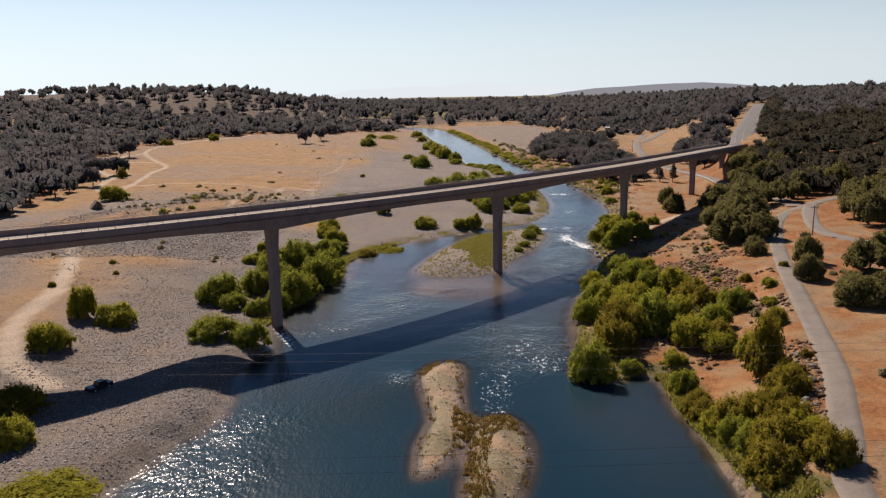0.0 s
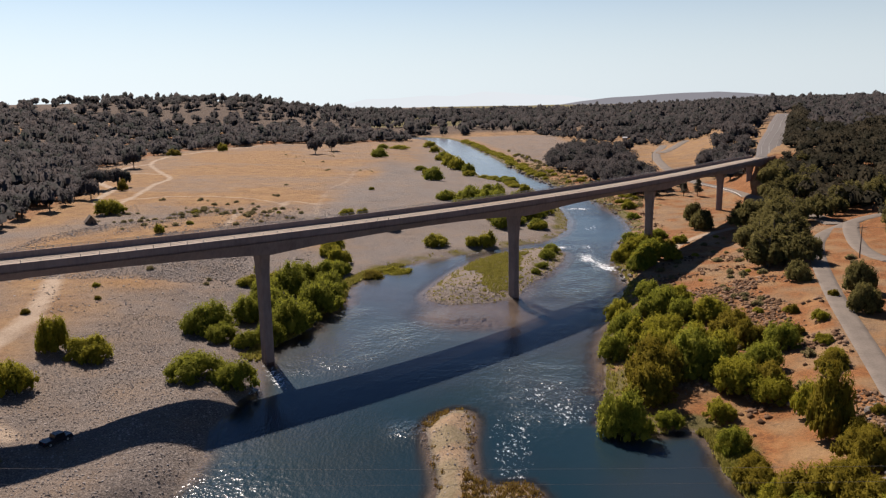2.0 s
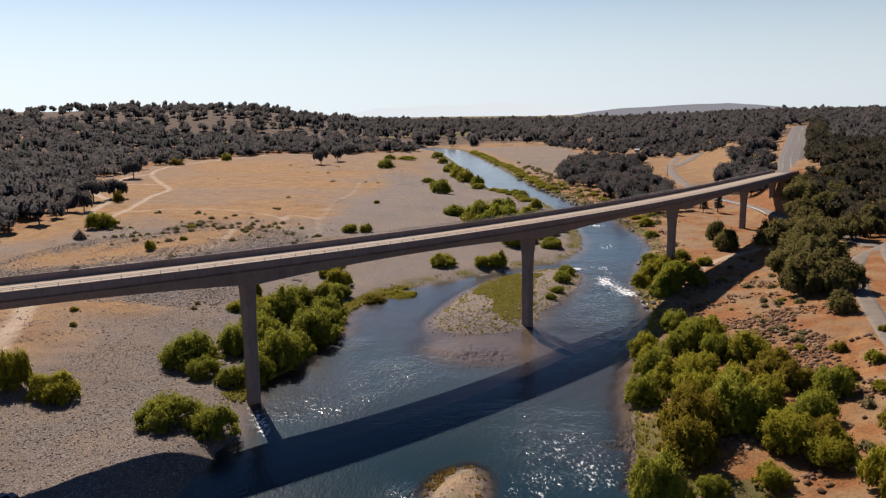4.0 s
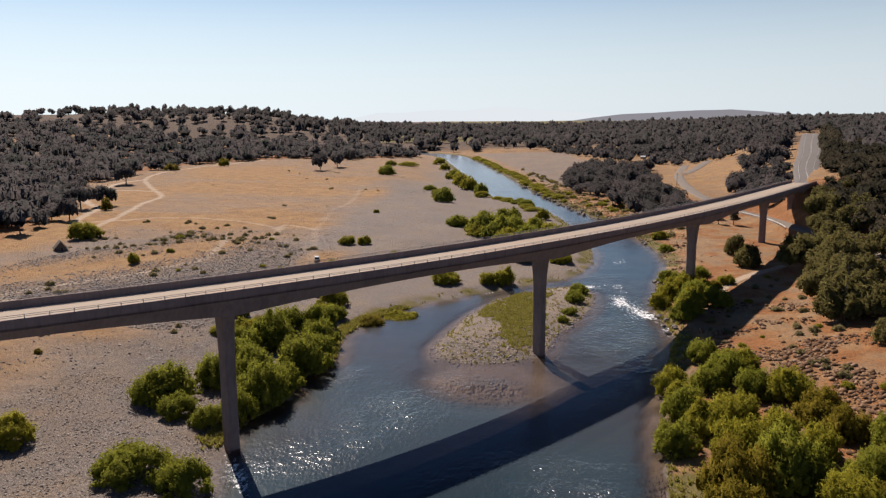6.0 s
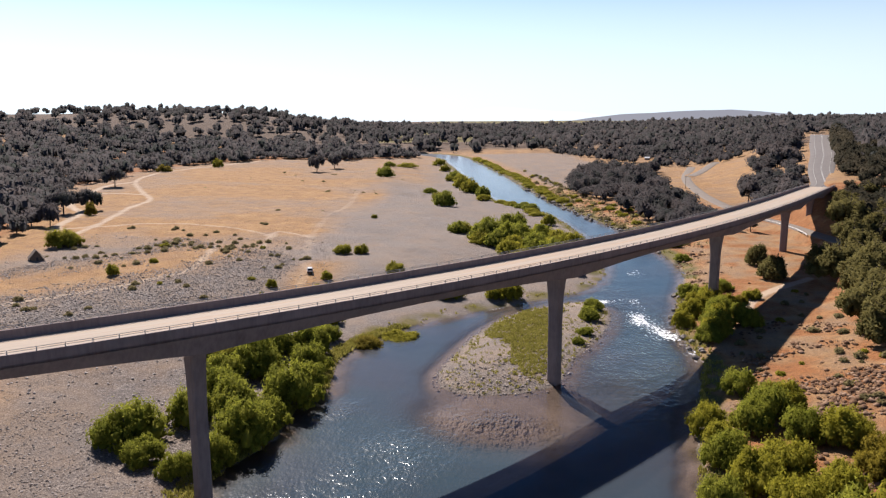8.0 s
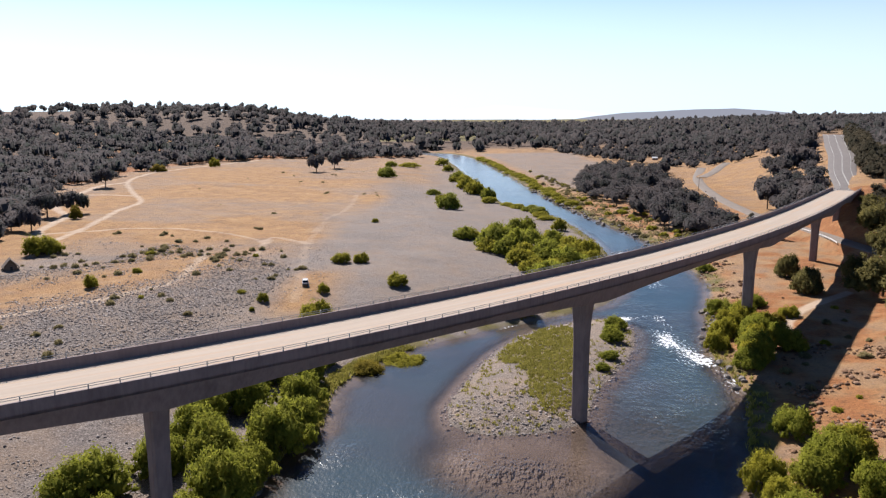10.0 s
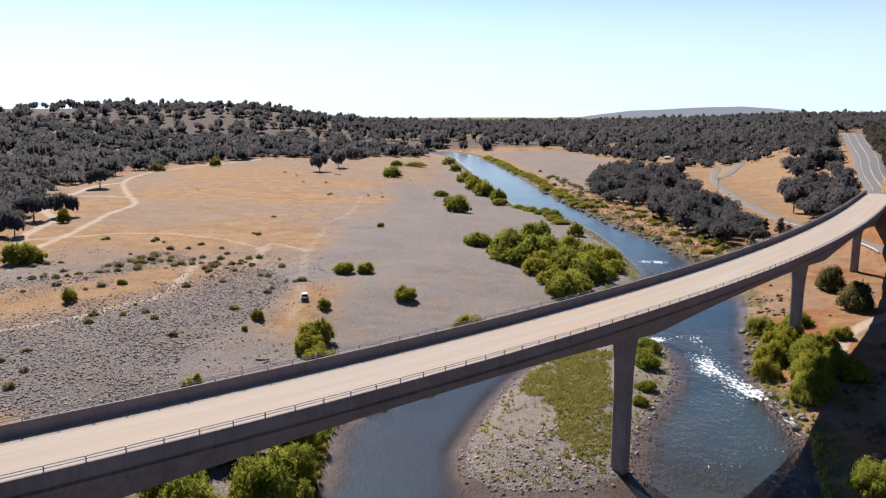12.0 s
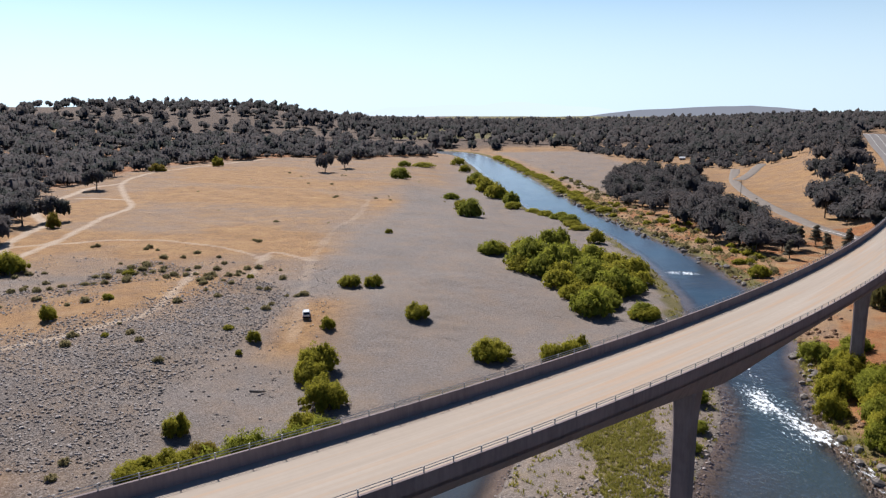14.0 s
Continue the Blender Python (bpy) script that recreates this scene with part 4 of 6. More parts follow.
def stems_mesh(rs, n, wide, tall, thick, name="stem_clump"):
    verts, faces = [], []
    for k in range(n):
        th, lean = rs.uniform(0, 6.283), rs.uniform(0.1, 0.42)
        p = np.array([rs.normal(scale=0.05 * wide), rs.normal(scale=0.05 * wide), -0.3])
        dirn = np.array([math.cos(th) * lean, math.sin(th) * lean, 1.0])
        L, base = tall * rs.uniform(0.55, 0.8), len(verts)
        for i in range(4):
            q = p + dirn * L * i / 3 + np.array([math.cos(th), math.sin(th), 0]) * 0.08 * L * (i / 3) ** 2
            r = thick * (1 - 0.75 * i / 3)
            for j in range(5):
                verts.append((q[0] + r * math.cos(j * 1.2566), q[1] + r * math.sin(j * 1.2566), q[2]))
        for i in range(3):
            for j in range(5):
                faces.append((base + i * 5 + j, base + i * 5 + (j + 1) % 5, base + (i + 1) * 5 + (j + 1) % 5, base + (i + 1) * 5 + j))
    return mesh_of(name, verts, faces, M_BARK, True)


def tree_wood(rs, tall, thick, crown_low, reach, limbs=6):
    """A tapered, slightly bent trunk with limbs."""
    verts, faces = [], []

    def tube(p, q, r0, r1, seg=3, bend=0.06):
        p, q = np.array(p, float), np.array(q, float)
        L, base = np.linalg.norm(q - p), len(verts)
        off = rs.normal(scale=bend * L, size=3)
        d = (q - p) / L
        a = np.cross(d, (0.3, 0.9, 0.2))
        a /= np.linalg.norm(a)
        b = np.cross(d, a)
        for i in range(seg + 1):
            k = i / seg
            c, r = p + (q - p) * k + off * math.sin(k * math.pi), r0 + (r1 - r0) * k
            for j in range(6):
                verts.append(tuple(c + a * r * math.cos(j * 1.0472) + b * r * math.sin(j * 1.0472)))
        for i in range(seg):
            for j in range(6):
                faces.append((base + i * 6 + j, base + i * 6 + (j + 1) % 6, base + (i + 1) * 6 + (j + 1) % 6, base + (i + 1) * 6 + j))

    tube((0, 0, -0.4), (0.04 * tall, 0.02 * tall, 0.82 * tall), thick, thick * 0.25, 5, 0.02)
    for k in range(limbs):
        th = k * 6.283 / limbs + rs.uniform(-0.4, 0.4)
        z0 = tall * (crown_low * 0.8 + (0.7 - crown_low * 0.8) * k / limbs)
        tube((0, 0, z0), (reach * math.cos(th), reach * math.sin(th), z0 + 0.22 * tall), thick * 0.45, thick * 0.1)
    return mesh_of("trunk", verts, faces, M_BARK, True)


def sub_lumps(rs, blobs, k, share=0.5):
    """Breaks each lump into smaller ones near its surface, for an uneven outline."""
    out = []
    for x, y, z, r, t in blobs:
        out.append((x, y, z, r * 0.8, t * 0.8))
        for _ in range(k):
            d = rs.normal(size=3)
            d /= np.linalg.norm(d)
            d[2] = abs(d[2]) * 0.9 - 0.15
            q = rs.uniform(0.28, share)
            out.append((x + d[0] * r * 0.75, y + d[1] * r * 0.75, max(z + d[2] * t * 0.75, t * q * 0.6), r * q, t * q * rs.uniform(1.1, 1.9)))
    return out


def bush_kind(seed, material, leaves=2600, size=0.3, n=11, label="", low=0.05, stems=7, name="bush", category="bush"):
    """A unit bush, 10 m wide and 7 m tall, copied into the place."""
    rs = np.random.RandomState(seed)
    bl = lumps(rs, n + 4, 10, 6.6, 0.7, low) + [(0, 0, 1.9, 4.1, 2.9), (1.2, -0.8, 2.2, 3.2, 3.0), (-1.1, 0.9, 2.0, 3.2, 2.6)]
    for k in range(7):
        q = rs.uniform(2.6, 4.1)
        bl.append((q * math.cos(k * 0.9), q * math.sin(k * 0.9), 0.8, rs.uniform(1.0, 1.8), rs.uniform(0.9, 1.9)))
    ob = new(name)
    tagged(ob, label, category)
    part("crown", crown_mesh(rs, sub_lumps(rs, bl, 6 if leaves > 3000 else 3, 0.46), leaves, size, material), material, ob)
    part("stem_clump", stems_mesh(rs, stems, 10, 6, 0.09), M_BARK, ob)
    return ob


def tree_kind(seed, material, tall=12.0, wide=9.0, leaves=1500, size=0.42, n=12, low=0.35, label="", pine=False):
    rs = np.random.RandomState(seed)
    if pine:
        bl = []
        for k in range(n):
            h = low + (0.95 - low) * k / (n - 1)
            q = (1 - h) * 0.45 + 0.06
            th = rs.uniform(0, 6.283)
            bl.append((wide * q * 0.55 * math.cos(th), wide * q * 0.55 * math.sin(th), tall * h, wide * (0.12 + 0.26 * (1 - h)) + 0.4, tall * 0.075))
    else:
        bl = [(x, y, low * tall * 0.55 + z * 0.82, r, s) for x, y, z, r, s in lumps(rs, n, wide, tall, 0.72, low)]
    ob = new("tree")
    tagged(ob, label, "tree")
    if pine:
        v, f, nn = leaf_cloud(rs, sub_lumps(rs, bl, 3), leaves, size)
        crown = mesh_of("crown", v, f, material, True, nn)
    else:
        crown = crown_mesh(rs, sub_lumps(rs, bl, 6, 0.46), leaves, size, material)
    part("crown", crown, material, ob)
    part("trunk", tree_wood(rs, tall, tall * 0.024, low, wide * 0.36), M_BARK, ob)
    return ob


used_kinds = set()


def plant(kind, x, y, wide, tall, unit=(10.0, 7.0), turn=None, group="", label=""):
    """Sets a copy of a kind at a place; the first use moves the kind itself there."""
    rs = random.Random(int(x * 131 + y * 17))
    a = rs.uniform(0, 6.283) if turn is None else turn
    m = Matrix.Translation((x, y, z_at(x, y) - 0.05)) @ Matrix.Rotation(a, 4, "Z")
    if kind.name in used_kinds:
        ob = copy_thing(kind, m)
    else:
        used_kinds.add(kind.name)
        ob = kind
        ob.matrix_basis = m
    ob.scale = (wide / unit[0], wide / unit[0] * rs.uniform(0.88, 1.12), tall / unit[1])
    return tagged(ob, label, group=group)


W = [bush_kind(s, M_WILLOW, 5600, 0.22, 11 + s % 3, "dense green willow bush on the river bank") for s in (1, 2, 3)]
Y = [bush_kind(s, M_OLIVE, 5600, 0.215, 10 + s % 3, "yellow-green willow bush growing from the gravel") for s in (4, 5, 6)]
Y.append(bush_kind(17, M_RUSSET, 4200, 0.225, 11, "brownish olive willow bush with fading leaves"))
WF = [bush_kind(s, M_WILLOW, 1500, 0.36, 11 + s % 3, "dense green willow bush on the river bank") for s in (11, 12)]
YF = [bush_kind(s, M_OLIVE, 1500, 0.36, 10 + s % 3, "yellow-green willow bush growing from the gravel") for s in (14, 15)]
S = [bush_kind(s, M_DRY, 360, 0.6, 6, "low grey-brown dry shrub among cobbles", 0.05, 4, "dry_shrub", "shrub") for s in (7, 8)]
OB = [bush_kind(s, M_OAK, 4500, 0.32, 12, "dense dark evergreen bush on the dry slope") for s in (9, 10)]
R = random.Random(5)

for x, y, w, h in ((-79.9, 166.3, 8, 10.5), (-71.2, 163.5, 9.5, 7), (-76.7, 143.4, 9.5, 8), (-67.7, 113.2, 12, 6), (-61, 100, 7.5, 6.5), (-46.8, 82, 15, 4)):
    plant(R.choice(Y), x, y, w, h, group="bushes on the gravel beach")
for x, y, w, h in ((-44.3, 151.6, 12.5, 7), (-35.5, 149.5, 9.5, 7), (-52.4, 185.3, 12.5, 9), (-39.3, 219.9, 12, 11), (-29, 204.8, 12.5, 11.5),
                   (-33, 186.7, 12, 10), (-40, 174, 6.5, 5.5), (-31, 195, 9, 7), (-27.5, 213, 9, 8), (-29, 224, 10, 8.5), (-31, 236, 10, 9), (-38, 234, 10, 9), (-45, 214, 10, 9), (-38, 198, 10, 8), (-45, 194, 10, 8), (-47, 178, 8, 5.5), (-29, 246, 8, 5), (-36, 178.7, 8, 7.5), (-43, 205, 11, 9)):
    plant(R.choice(W), x, y, w, h, group="willows beside the pier")
for x, y, w, h in ((-11.5, 253, 12, 3.6), (-19, 246, 9, 3.5), (0.1, 289.7, 10.5, 6.2), (19.6, 291.5, 8.2, 7.2), (42.2, 324.9, 9, 4.6), (-40, 343.1, 7, 4.8), (-33.1, 343.4, 6.3, 4.6),
                   (-18.3, 316, 7.2, 5.1), (-36.5, 279, 10, 7.5), (-37, 273, 8, 6), (-39.2, 303.4, 4.2, 3.9), (-32, 260, 9.5, 7.5), (-33, 248, 6.5, 5), (-54, 245, 5, 5), (-54, 230, 8, 3.6), (-50, 233, 8, 4.2), (-46.5, 236, 7, 4)):
    plant(R.choice(Y), x, y, w, h, group="bushes on the gravel bar")
for x, y, w, h in ((2.9, 401.6, 11, 7), (14, 384, 17, 13), (23, 378, 15, 13), (18, 372, 12, 9), (28.8, 328, 13, 10), (39.5, 352.4, 15, 11), (47.3, 441.9, 8.4, 8), (22.8, 357, 13, 8),
                   (33, 366, 13, 10), (42.2, 325.7, 9.6, 5.6), (49.4, 376.5, 11, 9), (14.3, 290, 7.7, 5.5), (30, 395, 14, 11), (40, 400, 10, 9), (-6.2, 505.2, 16, 12), (-10, 530, 11, 8),
                   (-17, 588, 12, 5), (10, 604, 17, 13), (18, 575, 12, 10), (4, 640, 14, 12), (3, 674, 14, 11), (-2, 720, 14, 9), (-5.5, 694, 10, 6), (-58.8, 692, 18, 11), (-63, 720, 14, 8),
                   (16, 412, 14, 7), (27, 430, 12, 9), (32, 440, 10, 9), (21, 395, 13, 9), (13, 376, 12, 7), (24, 369, 13, 8), (40, 404, 13, 8), (46, 392, 12, 7.5), (33, 365, 13, 8), (43, 374, 13, 8), (52, 384, 10, 7), (32, 338, 14, 7), (27, 345, 12, 7), (36, 349, 13, 7), (5, 404, 10, 6), (50, 366, 9, 6), (36, 384, 14, 8), (46, 356, 9, 6), (-50, 826, 22, 6), (-66, 815, 14, 7), (-20, 884, 16, 10), (-12, 800, 12, 9)):
    plant(R.choice((WF if y > 300 else W) if R.random() < 0.6 else (YF if y > 300 else Y)), x, y, w, h, group="willows along the upstream bank")
for k in range(34):
    y = 545 + k * 14
    x = float(np.interp(y, RIGHT_BANK[:, 1], RIGHT_BANK[:, 0])) + R.uniform(2, 8)
    plant(R.choice(YF), x, y, R.uniform(8, 14), R.uniform(2.5, 4.5), group="low willows along the far bank")
for k in range(20):
    y = 478 + k * 12.5
    x = float(np.interp(y, LEFT_BANK[(LEFT_BANK[:, 1] > 430) & (LEFT_BANK[:, 1] < 1000), 1], LEFT_BANK[(LEFT_BANK[:, 1] > 430) & (LEFT_BANK[:, 1] < 1000), 0])) - R.uniform(4, 11)
    plant(R.choice(WF + YF), x, y, R.uniform(9, 14), R.uniform(3, 5.5), group="low willows along the left bank")
for x, y, w, h in ((35.1, 128, 10, 11), (41.4, 164.8, 8.3, 7.6), (45.5, 147.5, 13, 11.5), (53.9, 151, 13.5, 11), (60, 196.4, 11, 9), (58.8, 142, 11, 9), (63, 136, 8.5, 6), (74.5, 160, 8.6, 7.5),
                   (43.3, 130, 5, 4), (50.5, 119.5, 6, 6), (50, 110.9, 6, 5), (64, 117.7, 8, 14), (53.5, 99.8, 11, 7.5), (57, 95.7, 8.5, 7.5), (53, 85.7, 10, 8), (57, 80, 8, 6.5), (63.7, 107.9, 7.4, 6),
                   (47, 180, 9, 8), (54, 175, 10, 8), (50, 160, 11, 10), (66, 150, 9, 8), (67, 172, 8, 6), (42, 139, 10, 9), (48, 193, 8, 7), (59.5, 209.9, 8.8, 7), (55.6, 192, 9, 7.5), (64, 200.5, 8.4, 7.5), (62.6, 187, 10, 8), (68, 184.7, 10, 8), (48, 186, 7, 6),
                   (52, 131, 6, 4.5), (50.5, 120, 6, 5), (50, 108, 6, 4.5), (50, 102, 6, 5), (51, 96, 7, 6), (52, 91, 8, 6), (57, 99, 8, 7), (57, 92, 8, 7), (50, 81, 9, 7), (56, 86, 8, 6), (57.5, 93, 6, 5), (63, 104, 6, 6.5), (65, 126, 6, 9), (63, 140, 9, 7), (66, 112, 6, 5), (71, 178, 8, 6), (58, 165, 9, 8), (61, 158, 9, 8), (70, 166, 8, 7), (48, 170, 9, 8)):
    plant(R.choice([Y[3], Y[3], Y[1], W[0]] if y < 113 else Y if R.random() < 0.65 else W), x, y, w, h, group="willow thicket below the gravel lane")
for x, y, w, h in ((68, 250, 9, 7), (78.2, 258, 10, 6.5), (72, 262, 8, 7), (63, 262, 7, 6), (76, 283, 8, 6.5), (73, 268, 8, 7.5), (74, 294, 8, 6), (86, 300, 8, 5), (90, 286, 7, 4), (88, 352, 7, 4), (92, 380, 8, 5), (65, 247, 8, 6.5), (70, 256, 9, 7), (68, 271, 8, 6.5), (72, 279, 8, 6.5), (80, 277, 8, 5.5), (80, 268, 8, 5), (76, 272, 9, 6.5), (79, 290, 8, 5.5)):
    plant(R.choice(W if R.random() < 0.45 else Y[:3]), x, y, w, h, group="bushes round the far pier")
for x, y, w, h in ((80, 165, 3, 3.2), (81, 156, 4, 2.6), (79, 147, 4.5, 3), (72, 119, 2.6, 2), (84, 281, 6, 3.2), (80, 187, 3, 1.6), (76, 142, 7, 5), (87, 170.4, 4.5, 3), (85.8, 181.6, 3.2, 2.8), (98.7, 189, 3, 2)):
    plant(R.choice(Y), x, y, w, h, group="shrubs on the rocky slope")
for x, y, w, h in ((-103, 323, 3.4, 2.2), (-110, 352, 4.6, 2.2), (-62, 298, 3.4, 1.3), (-72, 351, 2.6, 1.6), (-88, 290, 2.2, 1.4), (-93.9, 217.3, 2.6, 1.6), (-87.6, 204.4, 2.1, 1.5), (-98.7, 189.4, 2.6, 1.8), (-108, 302, 4.6, 4.8), (-54, 292, 3.8, 3.4), (-55, 283.4, 1.9, 1.8), (-39, 438.6, 3.5, 2.4)):
    plant(R.choice(Y), x, y, w, h, group="small bushes on the terrace")

OAK = [tree_kind(20 + k, M_OAK, 12, 11, 3600, 0.38, 15, 0.1, "dark round-crowned oak tree on the dry slope") for k in range(3)]
PINE = [tree_kind(30 + k, M_PINE, 15, 9, 3500, 0.36, 12, 0.25, "sparse grey pine at the edge of the wood", True) for k in range(3)]
GREY = [tree_kind(26 + k, M_WOODS, 12, 11, 2600, 0.34, 13, 0.2, "grey-green oak with a bare trunk at the meadow's edge") for k in range(2)]
U_OAK, U_PINE = (11.0, 12.0), (9.0, 15.0)
for x, y, w, h in ((103.5, 236.4, 15, 15), (112.3, 247, 15, 16), (108, 228, 12, 11), (116, 178.5, 13, 11), (110, 150, 10, 9), (117, 268, 13, 12),
                   (128, 190, 12, 10), (120, 160, 11, 9), (135, 172, 13, 11), (112, 258, 13, 12), (108, 240, 12, 11), (118, 279, 14, 12),
                   (99, 229, 10, 9), (147, 301, 14, 12), (125.4, 306, 17, 15), (101, 243, 15, 14.5), (130, 325, 13, 12), (100, 231, 13, 12), (128, 292, 17, 16), (160, 374, 19, 17),
                   (138, 310, 14, 13), (144, 330, 14, 13), (150, 350, 15, 14), (162, 352, 15, 14), (168, 390, 15, 12), (174, 405, 15, 10), (184, 425, 14, 7), (136, 296, 14, 13), (200, 437, 14, 8), (175, 372, 15, 14),
                   (149, 239, 13, 15), (158, 247, 15, 17), (152, 254, 12, 13), (165, 262, 15, 17), (172, 250, 14, 16), (167, 238, 14, 15), (160, 229, 13, 14), (180, 264, 15, 17), (163, 273, 13, 13), (178, 280, 15, 16), (170, 288, 13, 13), (178, 238, 14, 16), (157, 308, 10, 9), (163, 318, 13, 13), (173, 326, 14, 14), (185, 330, 15, 15), (188, 293, 14, 14), (196, 303, 14, 15)):
    plant(R.choice(OAK), x, y, w, h, U_OAK, group="oaks beside the lane")
for x, y, w, h in ((98.4, 207.3, 8, 7), (106.4, 312.6, 11, 10), (98.5, 174, 8, 8.5), (99, 150, 12, 8.5), (102, 161, 8, 6), (106, 191, 9, 9), (106, 152, 10, 8), (112, 148, 9, 7), (110, 335, 10, 9)):
    plant(R.choice(OB), x, y, w, h, group="dark bushes on the slope")
for x, y, w, h in ((-148, 349, 14, 9.5), (-175, 427, 6.5, 8), (-247, 706, 13, 8), (-219, 762, 11, 10)):
    plant(R.choice(Y), x, y, w, h, group="lone bushes on the dry meadow")
for x, y, w, h in ((-227.8, 570, 12, 16), (-123.6, 737.4, 13, 19), (-114.6, 778.8, 11, 17), (-190, 430, 12, 15), (-186, 446, 11, 14), (-178, 395, 10, 13), (-121, 900, 12, 14)):
    plant(R.choice(GREY), x, y, w * 1.25, h * 1.05, U_OAK, group="trees at the meadow's edge")

for x, y, w, h in ((135, 410, 6, 10), (129, 414, 5.5, 8), (123, 424, 6, 9), (112, 405, 5, 7), (133, 432, 6, 8)):
    plant(R.choice(PINE), x, y, w, h, U_PINE, group="thin pines by the lane")


def wood(name, places, label, seed, leaves=110, size=0.95, material=None, inner=0.86):
    """A far wood: many trees, each a cloud of leaf sprays over a trunk, in one mesh."""
    rs = np.random.RandomState(seed)
    protos = []
    for k in range(7):
        slim, bl = (0.78, []) if k > 4 else (1.0, [])
        for j in range(6):
            th, q = j * 1.047 + rs.uniform(-0.5, 0.5), 0.62 * math.sqrt(rs.uniform(0.02, 1))
            r = rs.uniform(0.3, 0.44)
            z = 9.5 * (0.25 + 0.38 * rs.uniform(0.1, 1.0) * (1 - q * q)) * (1.9 - 0.9 * slim)
            bl.append((5.5 * q * math.cos(th) * slim, 5.5 * q * math.sin(th) * slim, z, 5.5 * r * 1.15 * slim, 9.5 * r * 0.72))
        v, f, nn = leaf_cloud(rs, bl, leaves, size, 0.2, 0.2, 0.8, 0.06)
        cv, cf, cn = inner_mass(rs, bl, 1, inner, 0.14, 0.9)
        v, f, nn = np.vstack([v, cv]), np.vstack([f, cf + len(v)]), np.vstack([nn, cn])
        tv = [(0.28 * math.cos(j * 2.094) * s, 0.28 * math.sin(j * 2.094) * s, z) for z, s in ((-1, 1), (7, 0.5)) for j in range(3)]
        tf = np.array([(0, 1, 4), (0, 4, 3), (1, 2, 5), (1, 5, 4), (2, 0, 3), (2, 3, 5)])
        tn = np.array([(math.cos(j * 2.094), math.sin(j * 2.094), 0) for _ in range(2) for j in range(3)])
        nn = nn * 0.5 + (0, 0, 0.5)
        nn /= np.linalg.norm(nn, axis=1, keepdims=True)
        protos.append((v, f, nn, np.array(tv), tf, tn))
    V, F, N, MI, n = [], [], [], [], 0
    zs = on_ground(places[:, 0], places[:, 1])
    for (x, y, s), z in zip(places, zs):
        v, f, nn, tv, tf, tn = protos[rs.randint(7)]
        a = rs.uniform(0, 6.283)
        c, q = math.cos(a), math.sin(a)
        tall = s * (0.72 + 0.62 * rs.uniform() ** 2)
        for vv, ff, vn, mi in ((v, f, nn, 0), (tv, tf, tn, 1)):
            V.append(np.stack([x + s * (vv[:, 0] * c - vv[:, 1] * q), y + s * (vv[:, 0] * q + vv[:, 1] * c), z + tall * vv[:, 2]], 1))
            N.append(np.stack([vn[:, 0] * c - vn[:, 1] * q, vn[:, 0] * q + vn[:, 1] * c, vn[:, 2]], 1))
            F.append(ff + n)
            MI.append(np.full(len(ff), mi))
            n += len(vv)
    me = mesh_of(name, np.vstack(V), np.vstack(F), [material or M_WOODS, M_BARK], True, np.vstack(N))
    me.polygons.foreach_set("material_index", np.concatenate(MI).astype(np.int32))
    return tagged(new(name, me), label, "trees", kind="stuff")


def scatter(n, lo, hi, rule, seed, smin=0.7, smax=1.3, gap=0.0):
    rs = np.random.RandomState(seed)
    p = np.stack([rs.uniform(lo[0], hi[0], n), rs.uniform(lo[1], hi[1], n)], 1)
    keep = rs.uniform(size=n) < rule(p[:, 0], p[:, 1])
    p = p[keep]
    return np.column_stack([p, rs.uniform(smin, smax, len(p))])


def clear_of_roads(x, y):
    d = np.minimum(line_dist(x, y, HIGHWAY) - 12, np.minimum(line_dist(x, y, LANE_UNDER) - 7, line_dist(x, y, LOT) - 7))
    d = np.minimum(d, np.minimum(line_dist(x, y, ROAD_LANE), line_dist(x, y, ROAD_UPPER)) - 7)
    deck = np.array([tuple(station(u).xy) for u in np.arange(U0, U1, 12)])
    return np.minimum(d, line_dist(x, y, deck) - 11) > 0


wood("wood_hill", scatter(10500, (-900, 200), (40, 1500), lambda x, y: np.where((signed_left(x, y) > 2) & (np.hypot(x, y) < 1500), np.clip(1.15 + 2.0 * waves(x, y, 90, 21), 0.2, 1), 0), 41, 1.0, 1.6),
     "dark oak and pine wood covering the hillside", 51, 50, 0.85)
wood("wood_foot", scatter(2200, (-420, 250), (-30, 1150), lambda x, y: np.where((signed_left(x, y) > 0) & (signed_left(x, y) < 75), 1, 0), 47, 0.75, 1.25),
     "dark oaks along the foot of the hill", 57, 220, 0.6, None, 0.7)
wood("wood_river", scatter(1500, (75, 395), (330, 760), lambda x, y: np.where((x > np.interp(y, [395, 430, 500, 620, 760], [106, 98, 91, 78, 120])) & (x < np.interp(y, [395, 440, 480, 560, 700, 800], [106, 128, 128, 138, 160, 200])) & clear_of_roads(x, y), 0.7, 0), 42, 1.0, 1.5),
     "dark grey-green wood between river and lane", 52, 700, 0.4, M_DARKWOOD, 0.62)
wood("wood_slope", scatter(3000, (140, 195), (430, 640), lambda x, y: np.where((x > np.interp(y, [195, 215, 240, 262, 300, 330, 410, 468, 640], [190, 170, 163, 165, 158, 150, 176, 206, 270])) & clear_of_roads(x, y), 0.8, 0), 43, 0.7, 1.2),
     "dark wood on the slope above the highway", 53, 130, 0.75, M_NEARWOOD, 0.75)
